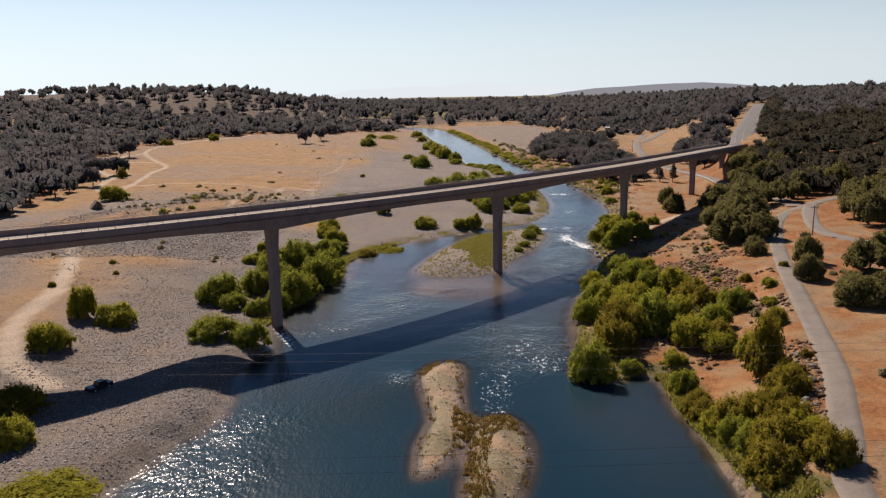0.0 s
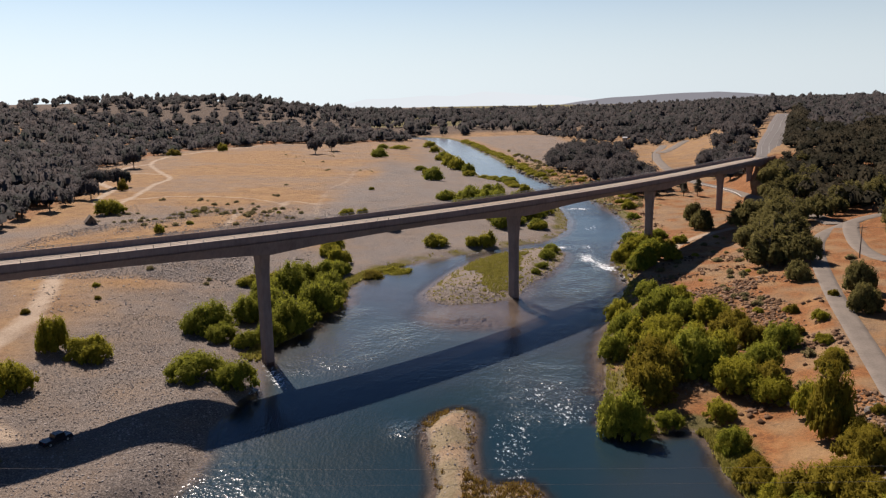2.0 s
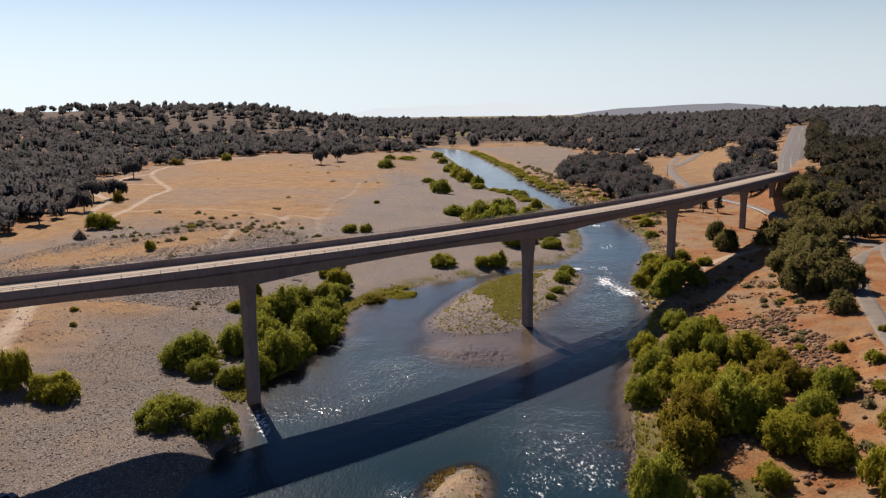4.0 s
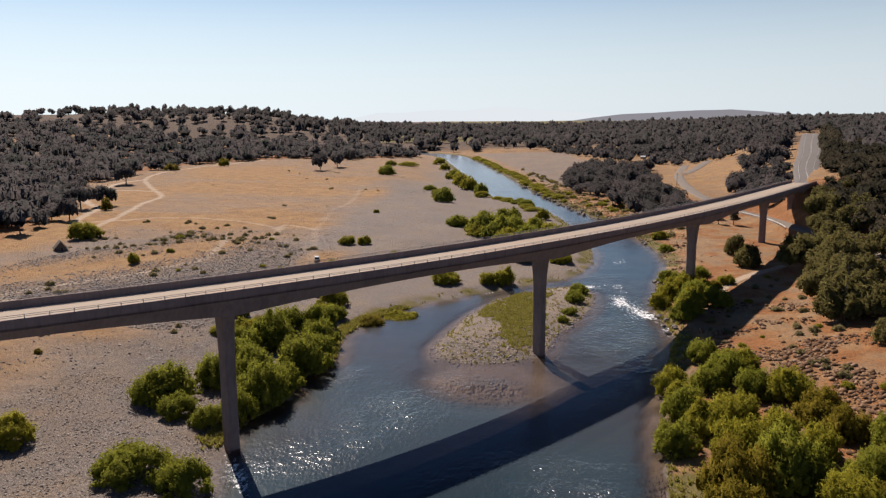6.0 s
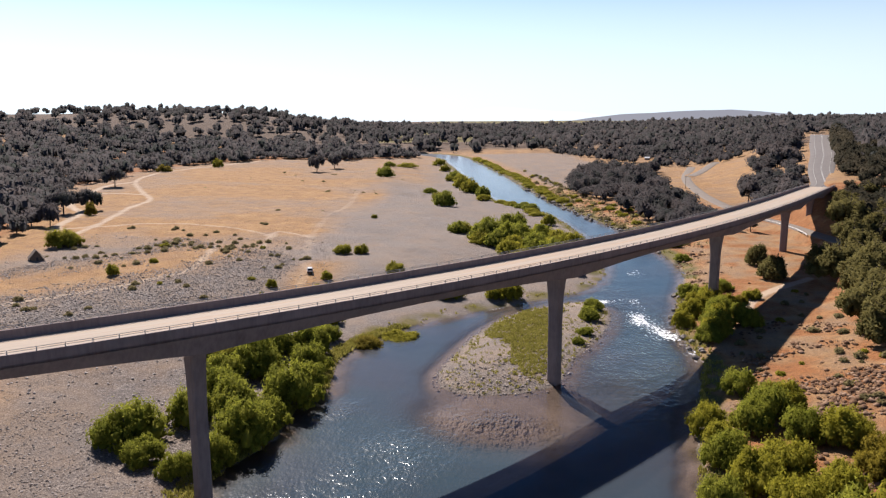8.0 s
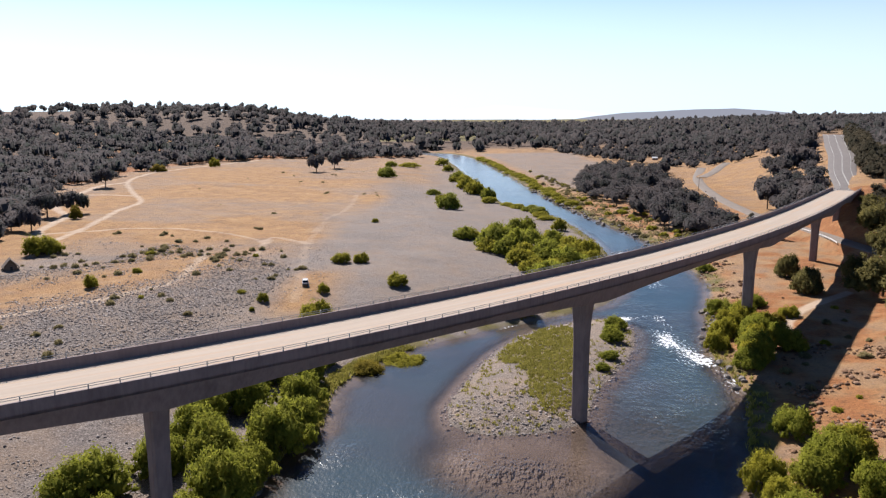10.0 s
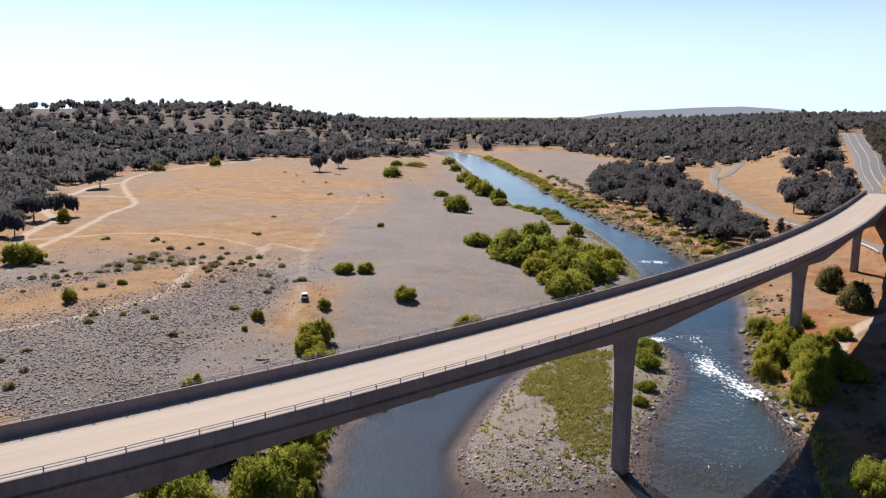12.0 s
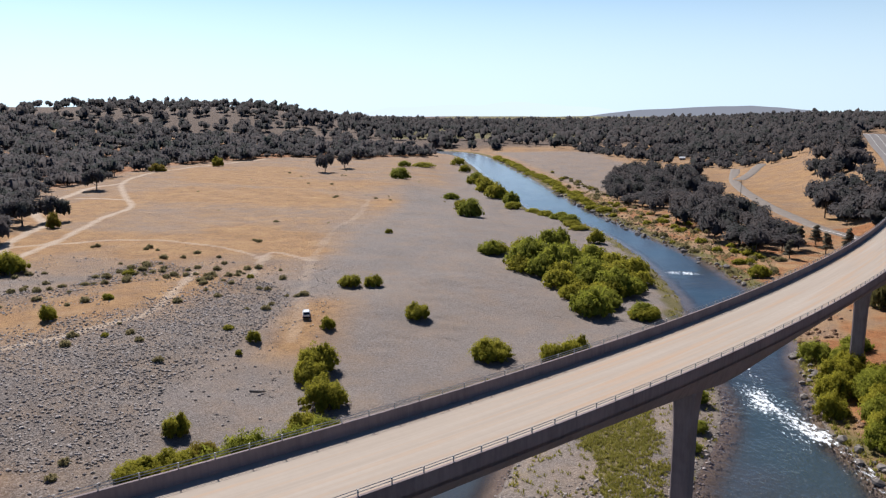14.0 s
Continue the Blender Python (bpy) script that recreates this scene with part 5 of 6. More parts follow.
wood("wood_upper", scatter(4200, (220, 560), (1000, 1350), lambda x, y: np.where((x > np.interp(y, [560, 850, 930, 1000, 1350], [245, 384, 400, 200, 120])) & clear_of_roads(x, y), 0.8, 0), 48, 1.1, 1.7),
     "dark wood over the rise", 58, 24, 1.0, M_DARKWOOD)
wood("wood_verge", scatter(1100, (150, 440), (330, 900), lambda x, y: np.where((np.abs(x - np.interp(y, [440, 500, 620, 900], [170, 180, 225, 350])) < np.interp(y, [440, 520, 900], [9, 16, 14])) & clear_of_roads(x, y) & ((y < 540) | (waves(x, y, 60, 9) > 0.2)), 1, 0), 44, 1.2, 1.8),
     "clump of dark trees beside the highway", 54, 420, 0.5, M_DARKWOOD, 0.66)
roadside = []
RR = np.random.RandomState(59)
for (x, y), (dx, dy) in zip(HIGHWAY[:, :2], np.gradient(HIGHWAY[:, :2], axis=0)):
    if 548 < y < 860:
        for k in range(3):
            off = RR.uniform(11, 17) / math.hypot(dx, dy)
            roadside.append((x + dy * off, y - dx * off + RR.uniform(-2, 2), RR.uniform(0.85, 1.3) * float(np.interp(y, [600, 680], [1, 1.3]))))
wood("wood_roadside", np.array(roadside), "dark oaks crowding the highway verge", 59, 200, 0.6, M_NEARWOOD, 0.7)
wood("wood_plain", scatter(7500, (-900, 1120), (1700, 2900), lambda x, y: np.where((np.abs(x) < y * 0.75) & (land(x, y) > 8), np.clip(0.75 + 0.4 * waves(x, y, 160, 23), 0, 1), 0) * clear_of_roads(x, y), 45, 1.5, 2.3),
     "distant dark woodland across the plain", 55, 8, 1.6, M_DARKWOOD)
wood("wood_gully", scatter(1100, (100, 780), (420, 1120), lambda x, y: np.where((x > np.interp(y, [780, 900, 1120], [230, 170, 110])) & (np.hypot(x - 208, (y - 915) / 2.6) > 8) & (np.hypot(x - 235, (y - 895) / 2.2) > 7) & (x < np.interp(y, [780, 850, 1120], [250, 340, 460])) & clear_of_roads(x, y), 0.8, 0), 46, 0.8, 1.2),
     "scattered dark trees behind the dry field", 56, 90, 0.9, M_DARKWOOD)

# ---- rocks ----


def rock_mesh(seed, name="boulder", sub=1):
    bm = bmesh.new()
    bmesh.ops.create_icosphere(bm, subdivisions=sub, radius=0.5)
    rs = random.Random(seed)
    for v in bm.verts:
        k = 1 + 0.35 * noise.noise(v.co * 3 + Vector((seed * 7.3, 0, 0))) + rs.uniform(-0.08, 0.08)
        v.co = Vector((v.co.x * k * 1.15, v.co.y * k, v.co.z * k * 0.72))
    me = bpy.data.meshes.new(name)
    bm.to_mesh(me)
    bm.free()
    me.materials.append(M_ROCK)
    return me


BOULDERS = [rock_mesh(s) for s in range(5)]


def boulder(x, y, size, group, seed=0):
    rs = random.Random(int(x * 91 + y * 57) + seed)
    ob = new("boulder", rs.choice(BOULDERS))
    ob.location = (x, y, max(z_at(x, y), -0.25) + size * 0.18)
    ob.rotation_euler = (rs.uniform(-0.3, 0.3), rs.uniform(-0.3, 0.3), rs.uniform(0, 6.28))
    ob.scale = (size * rs.uniform(0.8, 1.4), size * rs.uniform(0.8, 1.2), size * rs.uniform(0.7, 1.2))
    return tagged(ob, "grey weathered boulder at the water's edge", "boulder", group)


RB = random.Random(77)
for k in range(70):
    y = RB.uniform(236, 300) if k < 40 else RB.uniform(360, 560)
    x = float(np.interp(y, RIGHT_BANK[:, 1], RIGHT_BANK[:, 0])) + RB.uniform(-1.8, 2.5)
    boulder(x, y, RB.choice((0.6, 0.8, 1.1, 1.5, 2.0)), "boulders along the bank")
for k in range(60):
    y = RB.uniform(385, 640)
    x = float(np.interp(y, RIGHT_BANK[:, 1], RIGHT_BANK[:, 0])) + RB.uniform(-3.5, 3.0)
    boulder(x, y, RB.choice((1.0, 1.4, 1.9, 2.6)), "boulders along the bank")
for k in range(45):
    y = RB.uniform(82, 122)
    x = float(np.interp(y, ROAD_LANE[:, 1], ROAD_LANE[:, 0])) - RB.uniform(3.5, 8)
    boulder(x, y, RB.choice((0.6, 0.9, 1.2, 1.6)), "broken rock below the lane")


def stones(name, places, label, sizes, material=None):
    """Loose stones, each with its own facets, in one mesh."""
    rs = np.random.RandomState(len(places))
    base = np.array([(1, 0, 0), (0.3, 0.95, 0.1), (-0.8, 0.6, 0), (-0.8, -0.6, 0.1), (0.3, -0.95, 0), (0.1, 0.1, 0.75), (0.1, 0, -0.6)])
    tri = np.array([(0, 1, 5), (1, 2, 5), (2, 3, 5), (3, 4, 5), (4, 0, 5), (1, 0, 6), (3, 2, 6), (0, 4, 6)])
    n = len(places)
    z = on_ground(places[:, 0], places[:, 1])
    s = sizes[0] + (sizes[1] - sizes[0]) * rs.uniform(0, 1, n) ** 3
    a = rs.uniform(0, 6.283, n)
    v = base[None] * rs.uniform(0.65, 1.25, (n, 7, 1)) * s[:, None, None]
    c, q = np.cos(a)[:, None], np.sin(a)[:, None]
    V = np.stack([v[..., 0] * c - v[..., 1] * q + places[:, :1], v[..., 0] * q + v[..., 1] * c + places[:, 1:2], v[..., 2] + z[:, None] + 0.2 * s[:, None]], -1)
    F = (tri[None] + 7 * np.arange(n)[:, None, None]).reshape(-1, 3)
    return tagged(new(name, mesh_of(name, V.reshape(-1, 3), F, material or M_STONES)), label, "stones", kind="stuff")


def stone_material():
    m = mat("loose_stones", 0.9)
    n = Net(m)
    isl = n.node("ShaderNodeNewGeometry").outputs["Random Per Island"]
    c = n.ramp(isl, (0.0, (0.13, 0.107, 0.094)), (0.5, (0.29, 0.248, 0.22)), (1.0, (0.47, 0.41, 0.37)))
    n.put(n.b.inputs["Base Color"], n.mix(n.rng(n.noise(3, 4), 0.4, 0.7, 0, 0.4), c, (0.12, 0.1, 0.09)))
    return m


M_STONES = stone_material()
stones("cobbles", scatter(85000, (-152, 190), (-40, 374), lambda x, y: np.clip(np.where(signed(x, y, TERRACE) < 0, 0.7 + 0.3 * waves(x, y, 20, 61), 0.06 + 0.1 * waves(x, y, 26, 61)) - 0.8 * np.exp(-((line_dist(x, y, np.array([(-135, 285), (-108, 312), (-96, 340)])) / 15) ** 2)), 0, 1) * (land(x, y) > 16), 71), "grey cobbles strewn over the terrace", (0.1, 0.42))
stones("beach_pebbles", scatter(30000, (-96, 84), (-34, 196), lambda x, y: np.clip(0.75 + 0.35 * waves(x, y, 14, 65), 0, 1) * (land(x, y) > 0.6) * (land(x, y) < 45), 77), "rounded grey pebbles on the beach", (0.07, 0.26))
stones("shingle", scatter(9000, (-5, 195), (48, 292), lambda x, y: np.where((signed(x, y, ISLAND) < 0.5) & (y - 0.5 * x < 226) | (np.abs(signed(x, y, ISLAND)) < 1.2), 1, 0), 72), "pale shingle at the tip of the island", (0.12, 0.42))
stones("shingle_bar", scatter(2600, (0, 84), (22, 142), lambda x, y: np.where((signed(x, y, BAR_A) < 1) | (signed(x, y, BAR_B) < 1), 1, 0), 73), "pale stones on low river bars", (0.07, 0.26))
stones("rubble", scatter(46000, (48, 80), (112, 260), lambda x, y: np.where((land(x, y) > 4) & (x < np.interp(y, ROAD_LANE[:, 1], ROAD_LANE[:, 0]) - 3.2), np.clip(0.0 + 0.45 * waves(x, y, 22, 63) + sum(np.exp(-((line_dist(x, y, np.array(q)) / 3.5) ** 2)) for q in (((69, 193), (85, 209)), ((83, 194), (78, 171)), ((67, 157), (81, 158)), ((72, 209), (91, 215)), ((65, 172), (77, 171)))), 0, 1), 0), 74), "broken brown rock on the dry slope", (0.14, 0.85), M_RUBBLE)
stones("lane_rock", scatter(5200, (50, 84), (90, 128), lambda x, y: (lambda s: np.where((s > 2.6) & (s < 8) & (land(x, y) > 3), 0.9 * ease(s, 8.5, 5), 0))(np.interp(y, ROAD_LANE[:, 1], ROAD_LANE[:, 0]) - x), 76), "dark broken rock heaped below the lane", (0.2, 0.7), M_RUBBLE)
stones("bank_rock", scatter(14000, (60, 300), (125, 680), lambda x, y: np.where((land(x, y) > 0) & (land(x, y) < 22), np.clip(0.2 + 0.9 * waves(x, y, 25, 64), 0, 1) * ease(land(x, y), 24, 4), 0), 75), "dark rock along the upstream bank", (0.2, 0.9), M_RUBBLE)

TF = [bush_kind(16, M_OLIVE, 700, 0.6, 8, "small yellow-green shrub on a dry slope", 0.05, 4)]
# small dry shrubs on the cobble terrace and the slopes
for x, y, s in scatter(900, (-150, 225), (-50, 420), lambda x, y: np.where((land(x, y) > 30), np.clip(0.04 + 0.2 * waves(x, y, 40, 66) + 0.9 * np.exp(-((line_dist(x, y, np.array([(-126, 330), (-104, 362), (-77, 348), (-57, 330)])) / 11) ** 2)), 0, 1), 0), 81, 0.7, 1.9)[:120]:
    plant(R.choice(S), x, y, 1.9 * s, 1.0 * s, group="dry shrubs on the terrace")
for x, y, s in scatter(420, (60, 90), (125, 300), lambda x, y: np.where((land(x, y) > 6) & clear_of_roads(x, y), np.clip(0.4 + 0.6 * waves(x, y, 30, 67), 0, 1), 0), 82, 0.6, 1.6)[:110]:
    plant(R.choice(S + S + TF), x, y, 2.3 * s, 1.3 * s, group="dry shrubs on the slope")
for x, y, s in scatter(500, (-190, 400), (-20, 760), lambda x, y: np.where((land(x, y) > 20) & (signed_left(x, y) < -12), np.clip(0.1 + 0.6 * waves(x, y, 60, 68), 0, 1), 0), 83, 0.6, 1.6)[:26]:
    plant(R.choice(S), x, y, 2.0 * s, 0.9 * s, group="dry tufts on the meadow")
for x, y, s in scatter(900, (62, 380), (140, 800), lambda x, y: np.where((land(x, y) > 1.5) & (land(x, y) < 26) & clear_of_roads(x, y), np.clip(0.5 + 0.6 * waves(x, y, 30, 69), 0, 1), 0), 84, 0.7, 1.5)[:170]:
    plant(R.choice(TF + S), x, y, 3.6 * s, 2.0 * s, group="scrub along the upstream bank")


def tufts(name, places, material, label, size):
    """Upright grass and sedge blades in many small tufts, in one mesh."""
    rs = np.random.RandomState(len(places) + 3)
    n, k = len(places), 9
    z = on_ground(places[:, 0], places[:, 1])
    base = np.repeat(np.column_stack([places[:, :2], z]), k, 0) + np.column_stack([rs.normal(scale=0.35 * size, size=(n * k, 2)), np.zeros(n * k)])
    th = rs.uniform(0, 6.283, n * k)
    w, h = 0.16 * size * rs.uniform(0.6, 1.4, n * k), size * rs.uniform(0.5, 1.2, n * k)
    side = np.stack([np.cos(th) * w, np.sin(th) * w, 0 * w], 1)
    lean = np.column_stack([rs.normal(scale=0.35, size=(n * k, 2)) * h[:, None], h])
    V = np.stack([base - side, base + side, base + side * 0.6 + lean * 0.7, base - side * 0.1 + lean], 1)
    return tagged(new(name, mesh_of(name, V.reshape(-1, 3), np.arange(4 * n * k).reshape(-1, 4), material)), label, "grass", kind="stuff")


tufts("island_sedge", scatter(20000, (-2, 210), (48, 291), lambda x, y: np.where((signed(x, y, SEDGE) + 1.8 * waves(x, y, 9, 34) + 1.0 * waves(x, y, 4, 35) < 0.8), np.clip(0.85 + 0.4 * waves(x, y, 7, 91), 0, 1), 0.05) * (signed(x, y, ISLAND) < -0.5), 92), M_SEDGE, "yellow-green and brown sedge on the island", 0.5)
tufts("bank_sedge", scatter(14000, (-40, 72), (95, 620), lambda x, y: np.where((land(x, y) > 0.2) & (land(x, y) < 5) & ((y > 165) | (x > 30)), np.clip(0.5 + 0.8 * waves(x, y, 20, 93), 0, 1), 0), 94), M_SEDGE, "yellow-green sedge along the banks", 0.7)
tufts("bank_grass", scatter(9000, (60, 380), (140, 640), lambda x, y: np.where((land(x, y) > 1) & (land(x, y) < 30), np.clip(0.35 + 0.8 * waves(x, y, 24, 98), 0, 1) * ease(land(x, y), 32, 8), 0), 99), M_DRY, "dry yellow-brown grass along the upstream bank", 0.9)
RK = np.random.RandomState(97)
for line, lo, hi, sgn, n in ((LEFT_BANK, 166, 262, -1, 1300), (RIGHT_BANK, 72, 130, 1, 2400), (RIGHT_BANK, 132, 330, 1, 450)):
    yy = RK.uniform(lo, hi, n)
    bx = np.interp(yy, line[line[:, 1] < 300, 1], line[line[:, 1] < 300, 0]) + sgn * (0.4 + 3.6 * RK.uniform(0, 1, n) ** 1.5)
    tufts("margin_sedge", np.column_stack([bx, yy, yy])[land(bx, yy) > 0.1], M_SEDGE, "yellow-green sedge fringing the water", 0.8)
tufts("bar_sedge", scatter(9000, (0, 80), (22, 142), lambda x, y: np.where((signed(x, y, WEED_A) < 0) | (signed(x, y, WEED_B) < 0) | (np.hypot((x - 3) / 4, (y - 136) / 4) < 1) & (signed(x, y, BAR_A) > -1), np.clip(0.55 + 0.6 * waves(x, y, 4, 96), 0, 1), np.where(np.abs(land(x, y)) < 0.8, 0.08, 0)), 95), M_RUST, "rust-brown weeds round the river bars", 0.55)
for x, y, w, h in ((39, 267, 7, 3.6), (42, 279, 7, 4), (36, 254, 5, 2.6), (33, 246, 4, 2), (40, 273, 5, 3)):
    plant(R.choice(W), x, y, w, h, group="bushes on the island")

for kind in W + Y + WF + YF + S + OB + OAK + GREY + PINE + TF:
    if kind.name not in used_kinds:
        for ob in (*kind.children_recursive, kind):
            bpy.data.objects.remove(ob)

# ---- vehicles, hut, poles, wires, rails ----
M_WHITE = plain_material("white_car_paint", (0.75, 0.75, 0.74), 0.25, vary=0.04)
M_BLACK = plain_material("dark_car_paint", (0.03, 0.032, 0.04), 0.25, vary=0.1)
M_GLASS = plain_material("tinted_glass", (0.02, 0.023, 0.027), 0.08, vary=0.1)
M_TAIL = plain_material("red_lamp_plastic", (0.35, 0.02, 0.015), 0.3, vary=0.1)
M_TYRE = plain_material("tyre_rubber", (0.025, 0.025, 0.026), 0.85, vary=0.2)
M_TIMBER = plain_material("weathered_timber", (0.13, 0.10, 0.08), 0.9, vary=0.35)


def box(size, at, bevel=0.05, taper=1.0):
    bm = bmesh.new()
    bmesh.ops.create_cube(bm, size=1)
    for v in bm.verts:
        k = taper if v.co.z > 0 else 1
        v.co = Vector((v.co.x * size[0] * k, v.co.y * size[1] * (0.5 + k / 2), v.co.z * size[2]))
    bmesh.ops.bevel(bm, geom=list(bm.edges), offset=bevel, segments=2)
    bmesh.ops.translate(bm, vec=at, verts=bm.verts)
    return bm


def vehicle(name, x, y, turn, paint, label, pickup=False):
    car = new(name)
    car.location = (x, y, z_at(x, y))
    car.rotation_euler = (0, 0, turn)
    tagged(car, label, "car")
    part("body", box((4.7, 1.85, 0.62), (0, 0, 0.72), 0.14), paint, car)
    part("cabin", box((1.9 if pickup else 3.1, 1.7, 0.62), (0.3 if pickup else -0.45, 0, 1.3), 0.12, 0.84), M_GLASS, car, "dark tinted windows")
    part("roof", box((1.5 if pickup else 2.55, 1.42, 0.08), (0.3 if pickup else -0.45, 0, 1.63), 0.03), paint, car)
    part("bumper", box((0.2, 1.8, 0.25), (2.35, 0, 0.5), 0.06), M_TYRE, car)
    part("bumper", box((0.2, 1.8, 0.25), (-2.35, 0, 0.5), 0.06), M_TYRE, car)
    for sy in (-0.72, 0.72):
        part("tail_light", box((0.08, 0.2, 0.24), (-2.35, sy, 0.86), 0.02), M_TAIL, car, "red tail light")
        part("headlight", box((0.08, 0.3, 0.2), (2.35, sy, 0.8), 0.02), M_STEEL, car)
    for sx in (-1.45, 1.45):
        for sy in (-0.82, 0.82):
            bm = bmesh.new()
            bmesh.ops.create_cone(bm, cap_ends=True, segments=18, radius1=0.36, radius2=0.36, depth=0.24)
            bmesh.ops.bevel(bm, geom=[e for e in bm.edges if abs(e.verts[0].co.z - e.verts[1].co.z) < 1e-4], offset=0.04, segments=1)
            w = part("wheel", bm, M_TYRE, car)
            w.location, w.rotation_euler = (sx, sy, 0.36), (math.pi / 2, 0, 0)
            bm = bmesh.new()
            bmesh.ops.create_cone(bm, cap_ends=True, segments=12, radius1=0.2, radius2=0.2, depth=0.26)
            part("rim", bm, M_STEEL, w)
    return car


vehicle("car", -46, 311, 1.79, M_WHITE, "white sport utility car parked on the sandy track")
vehicle("pickup_truck", -58, 124, 1.0, M_BLACK, "dark pickup truck parked in the bridge's shade", True)


def prism(points, depth):
    bm = bmesh.new()
    a = [bm.verts.new((x, -depth / 2, z)) for x, z in points]
    b = [bm.verts.new((x, depth / 2, z)) for x, z in points]
    bm.faces.new(a)
    bm.faces.new(b[::-1])
    for i in range(len(points)):
        j = (i + 1) % len(points)
        bm.faces.new((a[j], a[i], b[i], b[j]))
    bmesh.ops.recalc_face_normals(bm, faces=bm.faces)
    return bm


def hut(x, y, turn):
    h = new("hut")
    h.location, h.rotation_euler = (x, y, z_at(x, y)), (0, 0, turn)
    h.scale = (0.78, 0.78, 0.78)
    tagged(h, "small dark timber hut with a steep roof beside a bush", "hut")
    part("wall", prism([(-2.4, -0.5), (2.4, -0.5), (2.4, 1.2), (0, 4.2), (-2.4, 1.2)], 5.0), M_TIMBER, h)
    for s in (-1, 1):
        part("roof_slope", prism([(0, 4.45), (s * 3.2, 0.7), (s * 3.3, 0.9), (0, 4.75)], 6.0), M_TIMBER, h, "weathered plank roof")
    d = part("door", box((0.95, 0.08, 1.95), (0.2, -2.53, 0.5), 0.02), M_BLACK, h, "dark open doorway")
    return h


hut(-145, 324, 0.6)


def house(x, y, turn):
    h = new("house")
    h.location, h.rotation_euler = (x, y, z_at(x, y)), (0, 0, turn)
    h.scale = (0.55, 0.6, 0.6)
    tagged(h, "small pale house with a white metal roof among trees", "house")
    part("wall", prism([(-3.2, -0.6), (3.2, -0.6), (3.2, 3.4), (0, 5.2), (-3.2, 3.4)], 9.0), M_LOG, h)
    for s in (-1, 1):
        part("roof_slope", prism([(0, 5.5), (s * 3.8, 3.3), (s * 3.85, 3.5), (0, 5.75)], 10.0), M_WHITE, h, "white metal roof")
    part("door", box((0.95, 0.08, 2.05), (0.6, -4.53, 1.0), 0.02), M_TIMBER, h)
    for k in (-1.6, 2.2):
        part("window", box((0.9, 0.08, 1.1), (k, -4.53, 1.7), 0.02), M_GLASS, h)
    return h


M_LOG = plain_material("grey_driftwood", (0.24, 0.205, 0.175), 0.9, vary=0.3)
house(211, 930, 1.2)
house(236, 905, 1.3)


def pole(x, y, tall):
    p = new("utility_pole")
    p.location = (x, y, z_at(x, y))
    tagged(p, "weathered wooden utility pole with a crossarm", "utility pole")
    bm = bmesh.new()
    bmesh.ops.create_cone(bm, cap_ends=True, segments=10, radius1=0.2, radius2=0.12, depth=tall + 1)
    bmesh.ops.translate(bm, vec=(0, 0, tall / 2 - 0.5), verts=bm.verts)
    part("shaft", bm, M_TIMBER, p)
    part("crossarm", box((2.6, 0.14, 0.16), (0, 0.12, tall - 0.6), 0.02), M_TIMBER, p)
    for k in (-1.15, 0, 1.15):
        part("insulator", box((0.12, 0.12, 0.22), (k, 0.12, tall - 0.4), 0.03), M_STEEL, p)
    return p


def guard_rail(line, group):
    """A steel rail on short posts along a lane."""
    g = new("guard_rail")
    tagged(g, "pale steel guard rail along the lane", "guard rail", group)
    z = ground_height(line[:, 0], line[:, 1]) + 0.35
    v, f = [], []
    for i, ((x, y), zz) in enumerate(zip(line[:, :2], z)):
        for dx, h in ((-0.05, 0.45), (0.08, 0.6), (-0.02, 0.72), (0.08, 0.85), (-0.05, 1.0)):
            v.append((x + dx, y, zz + h))
        if i:
            f += [(i * 5 + j - 5, i * 5 + j, i * 5 + j + 1, i * 5 + j - 4) for j in range(4)]
    part("beam", mesh_of("beam", v, f, M_STEEL), M_STEEL, g)
    me = None
    for (x, y), zz in list(zip(line[:, :2], z))[::2]:
        if me is None:
            bm = box((0.14, 0.14, 1.5), (0, 0, 0.2), 0.02)
            me = bpy.data.meshes.new("post")
            bm.to_mesh(me)
            bm.free()
            me.materials.append(M_TIMBER)
        o = new("post", me)
        o.location, o.parent = (x + 0.12, y, zz), g
    return g


pole(124.5, 227, 9.5)
pole(159, 598, 9.0)


M_WIRE = plain_material("dull_wire", (0.16, 0.15, 0.15), 0.7, 0.3, vary=0.1)


def wire_run(name, ends, sag, label, material=None):
    """A sagging wire between two points."""
    line = new(name)
    tagged(line, label, "power line")
    for p, q in ends:
        p, q = Vector(p), Vector(q)
        cu = bpy.data.curves.new("wire", "CURVE")
        cu.dimensions, cu.bevel_depth, cu.bevel_resolution = "3D", 0.008, 0
        sp = cu.splines.new("POLY")
        sp.points.add(24)
        for i, pt in enumerate(sp.points):
            k = i / 24
            v = p.lerp(q, k)
            pt.co = (v.x, v.y, v.z - sag * 4 * k * (1 - k), 1)
        tmp = new("wire", cu)
        me = bpy.data.meshes.new_from_object(tmp)
        bpy.data.objects.remove(tmp)
        me.materials.append(material or M_WIRE)
        part("wire", me, material or M_WIRE, line)
    return line


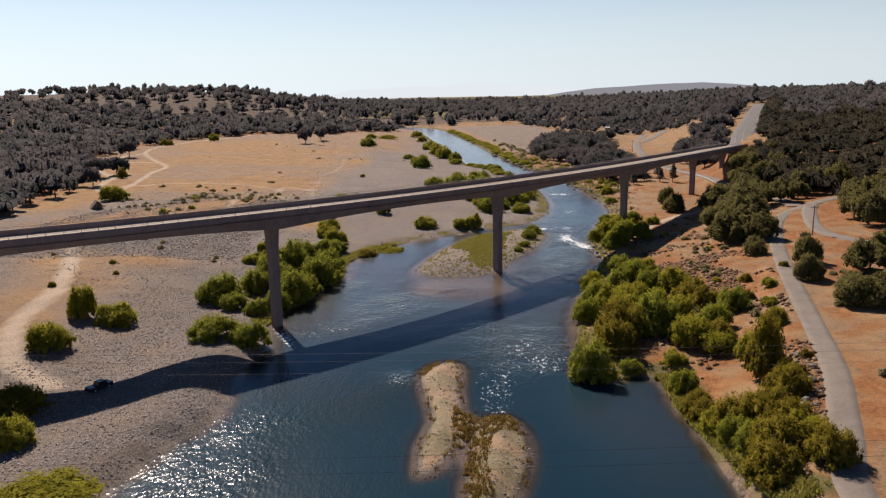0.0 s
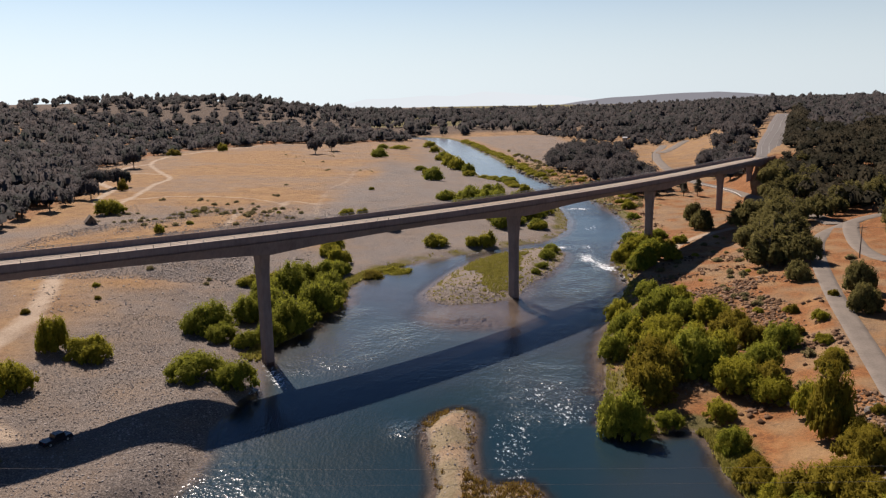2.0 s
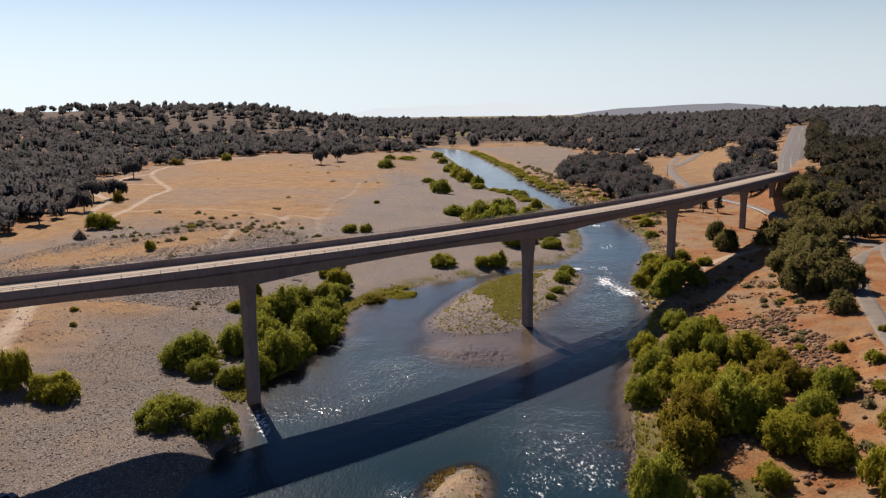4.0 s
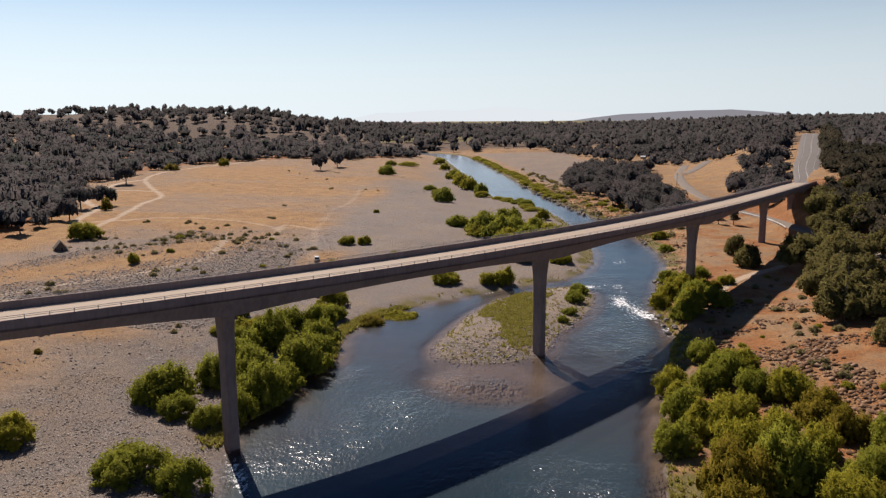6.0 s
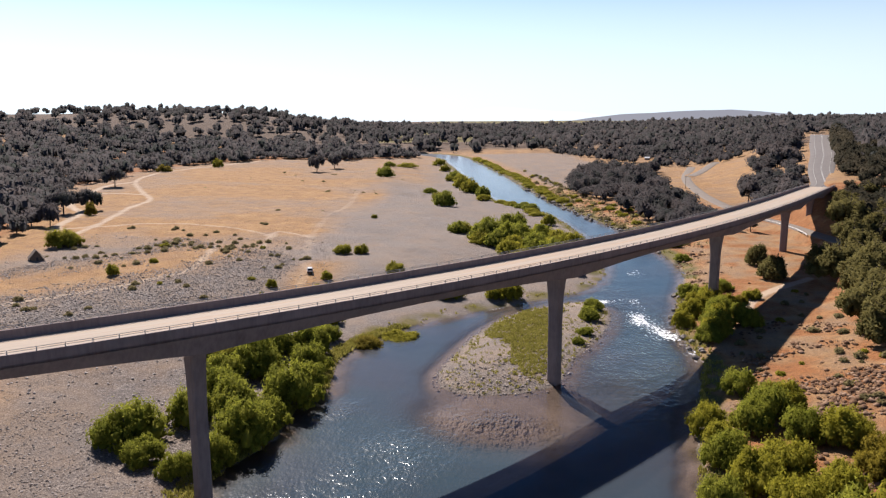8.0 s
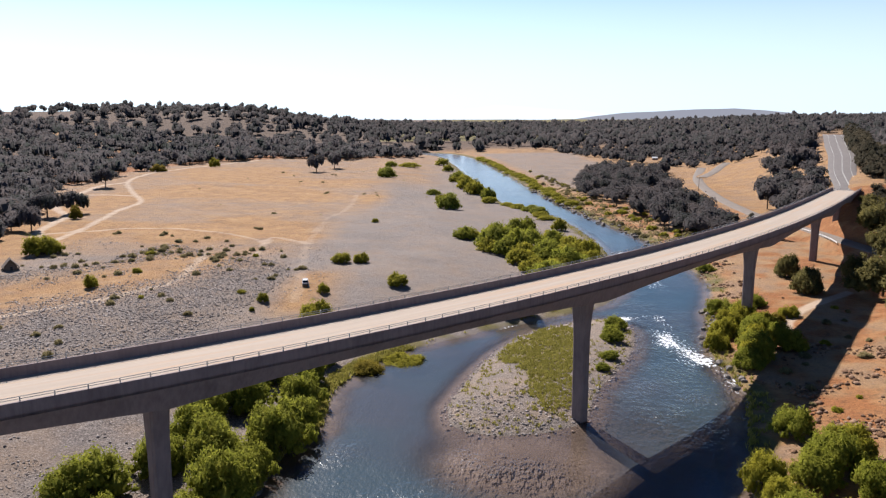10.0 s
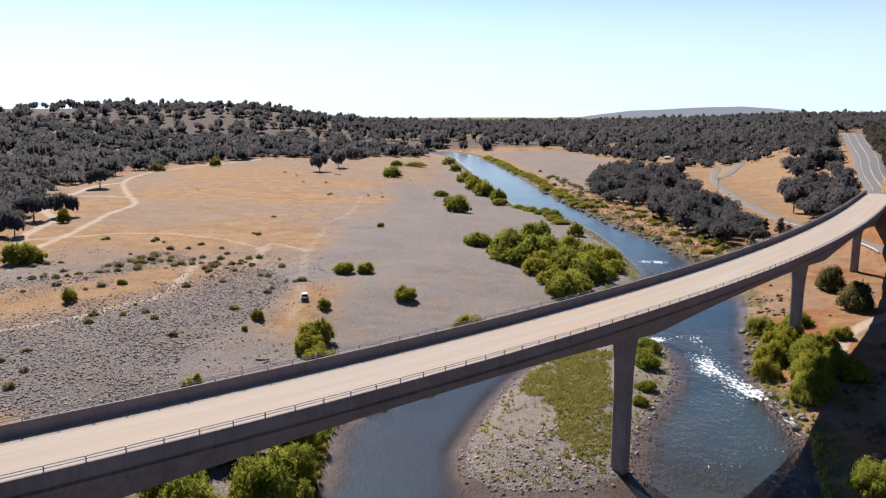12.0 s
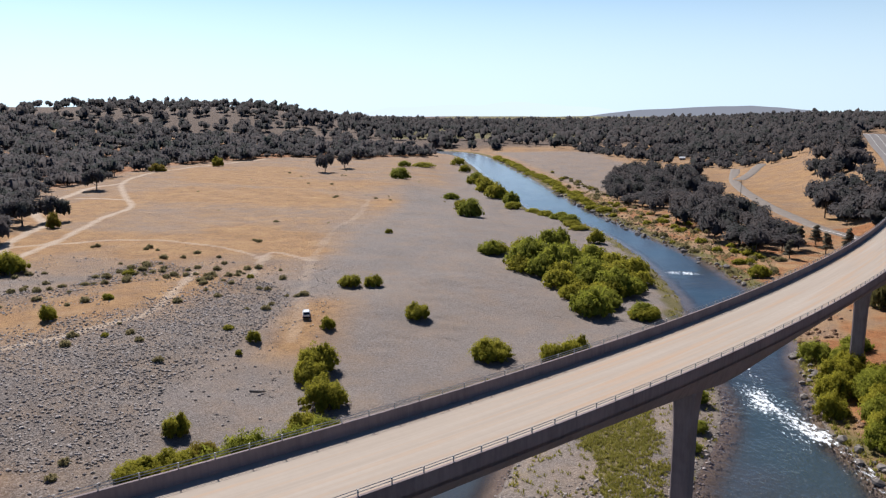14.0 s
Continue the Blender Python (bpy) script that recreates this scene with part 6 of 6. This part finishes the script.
wire_run("power_line", [((-170, 57, 38), (150, 48, 38)), ((-170, 54.5, 38), (150, 46.5, 38)), ((-170, 52.5, 37.6), (150, 45, 37.6))], 5.2, "thin pale power lines strung across the river")
wire_run("power_line", [((-170, 24.5, 41), (150, 28, 41)), ((-170, 23.5, 40.6), (150, 27, 40.6))], 5.0, "dark power cables strung low across the river", M_TYRE)
zp = z_at(124.5, 227)
wire_run("power_line", [((124.5 + k, 227, zp + 9.2), (190 + k, 196, 22)) for k in (-1.1, 0, 1.1)], 1.0, "thin power lines from the wooden pole")
for xx in (-170.0, 150.0):
    pole(xx, 50, 38 - z_at(xx, 50))
    pole(xx, 26, 41 - z_at(xx, 26))
guard_rail(smooth_line([(146, 378), (150.5, 409), (151, 440), (148, 470)], 2.0), "guard rails")
lg = bmesh.new()
bmesh.ops.create_cone(lg, cap_ends=True, segments=9, radius1=0.22, radius2=0.14, depth=3.2)
bmesh.ops.rotate(lg, matrix=Matrix.Rotation(math.pi / 2, 3, "Y"), verts=lg.verts)
logo = new("driftwood", bpy.data.meshes.new("driftwood"))
lg.to_mesh(logo.data)
lg.free()
logo.data.materials.append(M_LOG)
logo.location = (-46, 266, z_at(-46, 266) + 0.22)
tagged(logo, "grey driftwood log lying on cobbles", "log")


# ---- far hills, so distant that they only show as pale outlines ----


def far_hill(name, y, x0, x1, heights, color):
    """A far ridge as a long sloping body that glows in its haze colour."""
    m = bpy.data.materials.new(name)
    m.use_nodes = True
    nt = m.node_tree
    # emission paints the pale haze onto the ridge; sunlight doesn't shade it
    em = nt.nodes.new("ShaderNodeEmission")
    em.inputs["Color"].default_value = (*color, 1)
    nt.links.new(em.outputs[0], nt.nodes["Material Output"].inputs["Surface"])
    xs = np.linspace(x0, x1, 120)
    k = np.linspace(0, 1, len(heights))
    hs = np.interp(np.linspace(0, 1, 120), k, heights) + 3 * waves(xs, xs * 0, 420, 5) * np.sin(np.linspace(0, math.pi, 120))
    v = np.vstack([np.column_stack([xs, np.full(120, y - 60.0), np.full(120, -5.0)]), np.column_stack([xs, np.full(120, y), hs]), np.column_stack([xs, np.full(120, y + 60.0), np.full(120, -5.0)])])
    i = np.arange(119)
    f = np.vstack([np.stack([i + r * 120, i + 1 + r * 120, i + 121 + r * 120, i + 120 + r * 120], 1) for r in (0, 1)])
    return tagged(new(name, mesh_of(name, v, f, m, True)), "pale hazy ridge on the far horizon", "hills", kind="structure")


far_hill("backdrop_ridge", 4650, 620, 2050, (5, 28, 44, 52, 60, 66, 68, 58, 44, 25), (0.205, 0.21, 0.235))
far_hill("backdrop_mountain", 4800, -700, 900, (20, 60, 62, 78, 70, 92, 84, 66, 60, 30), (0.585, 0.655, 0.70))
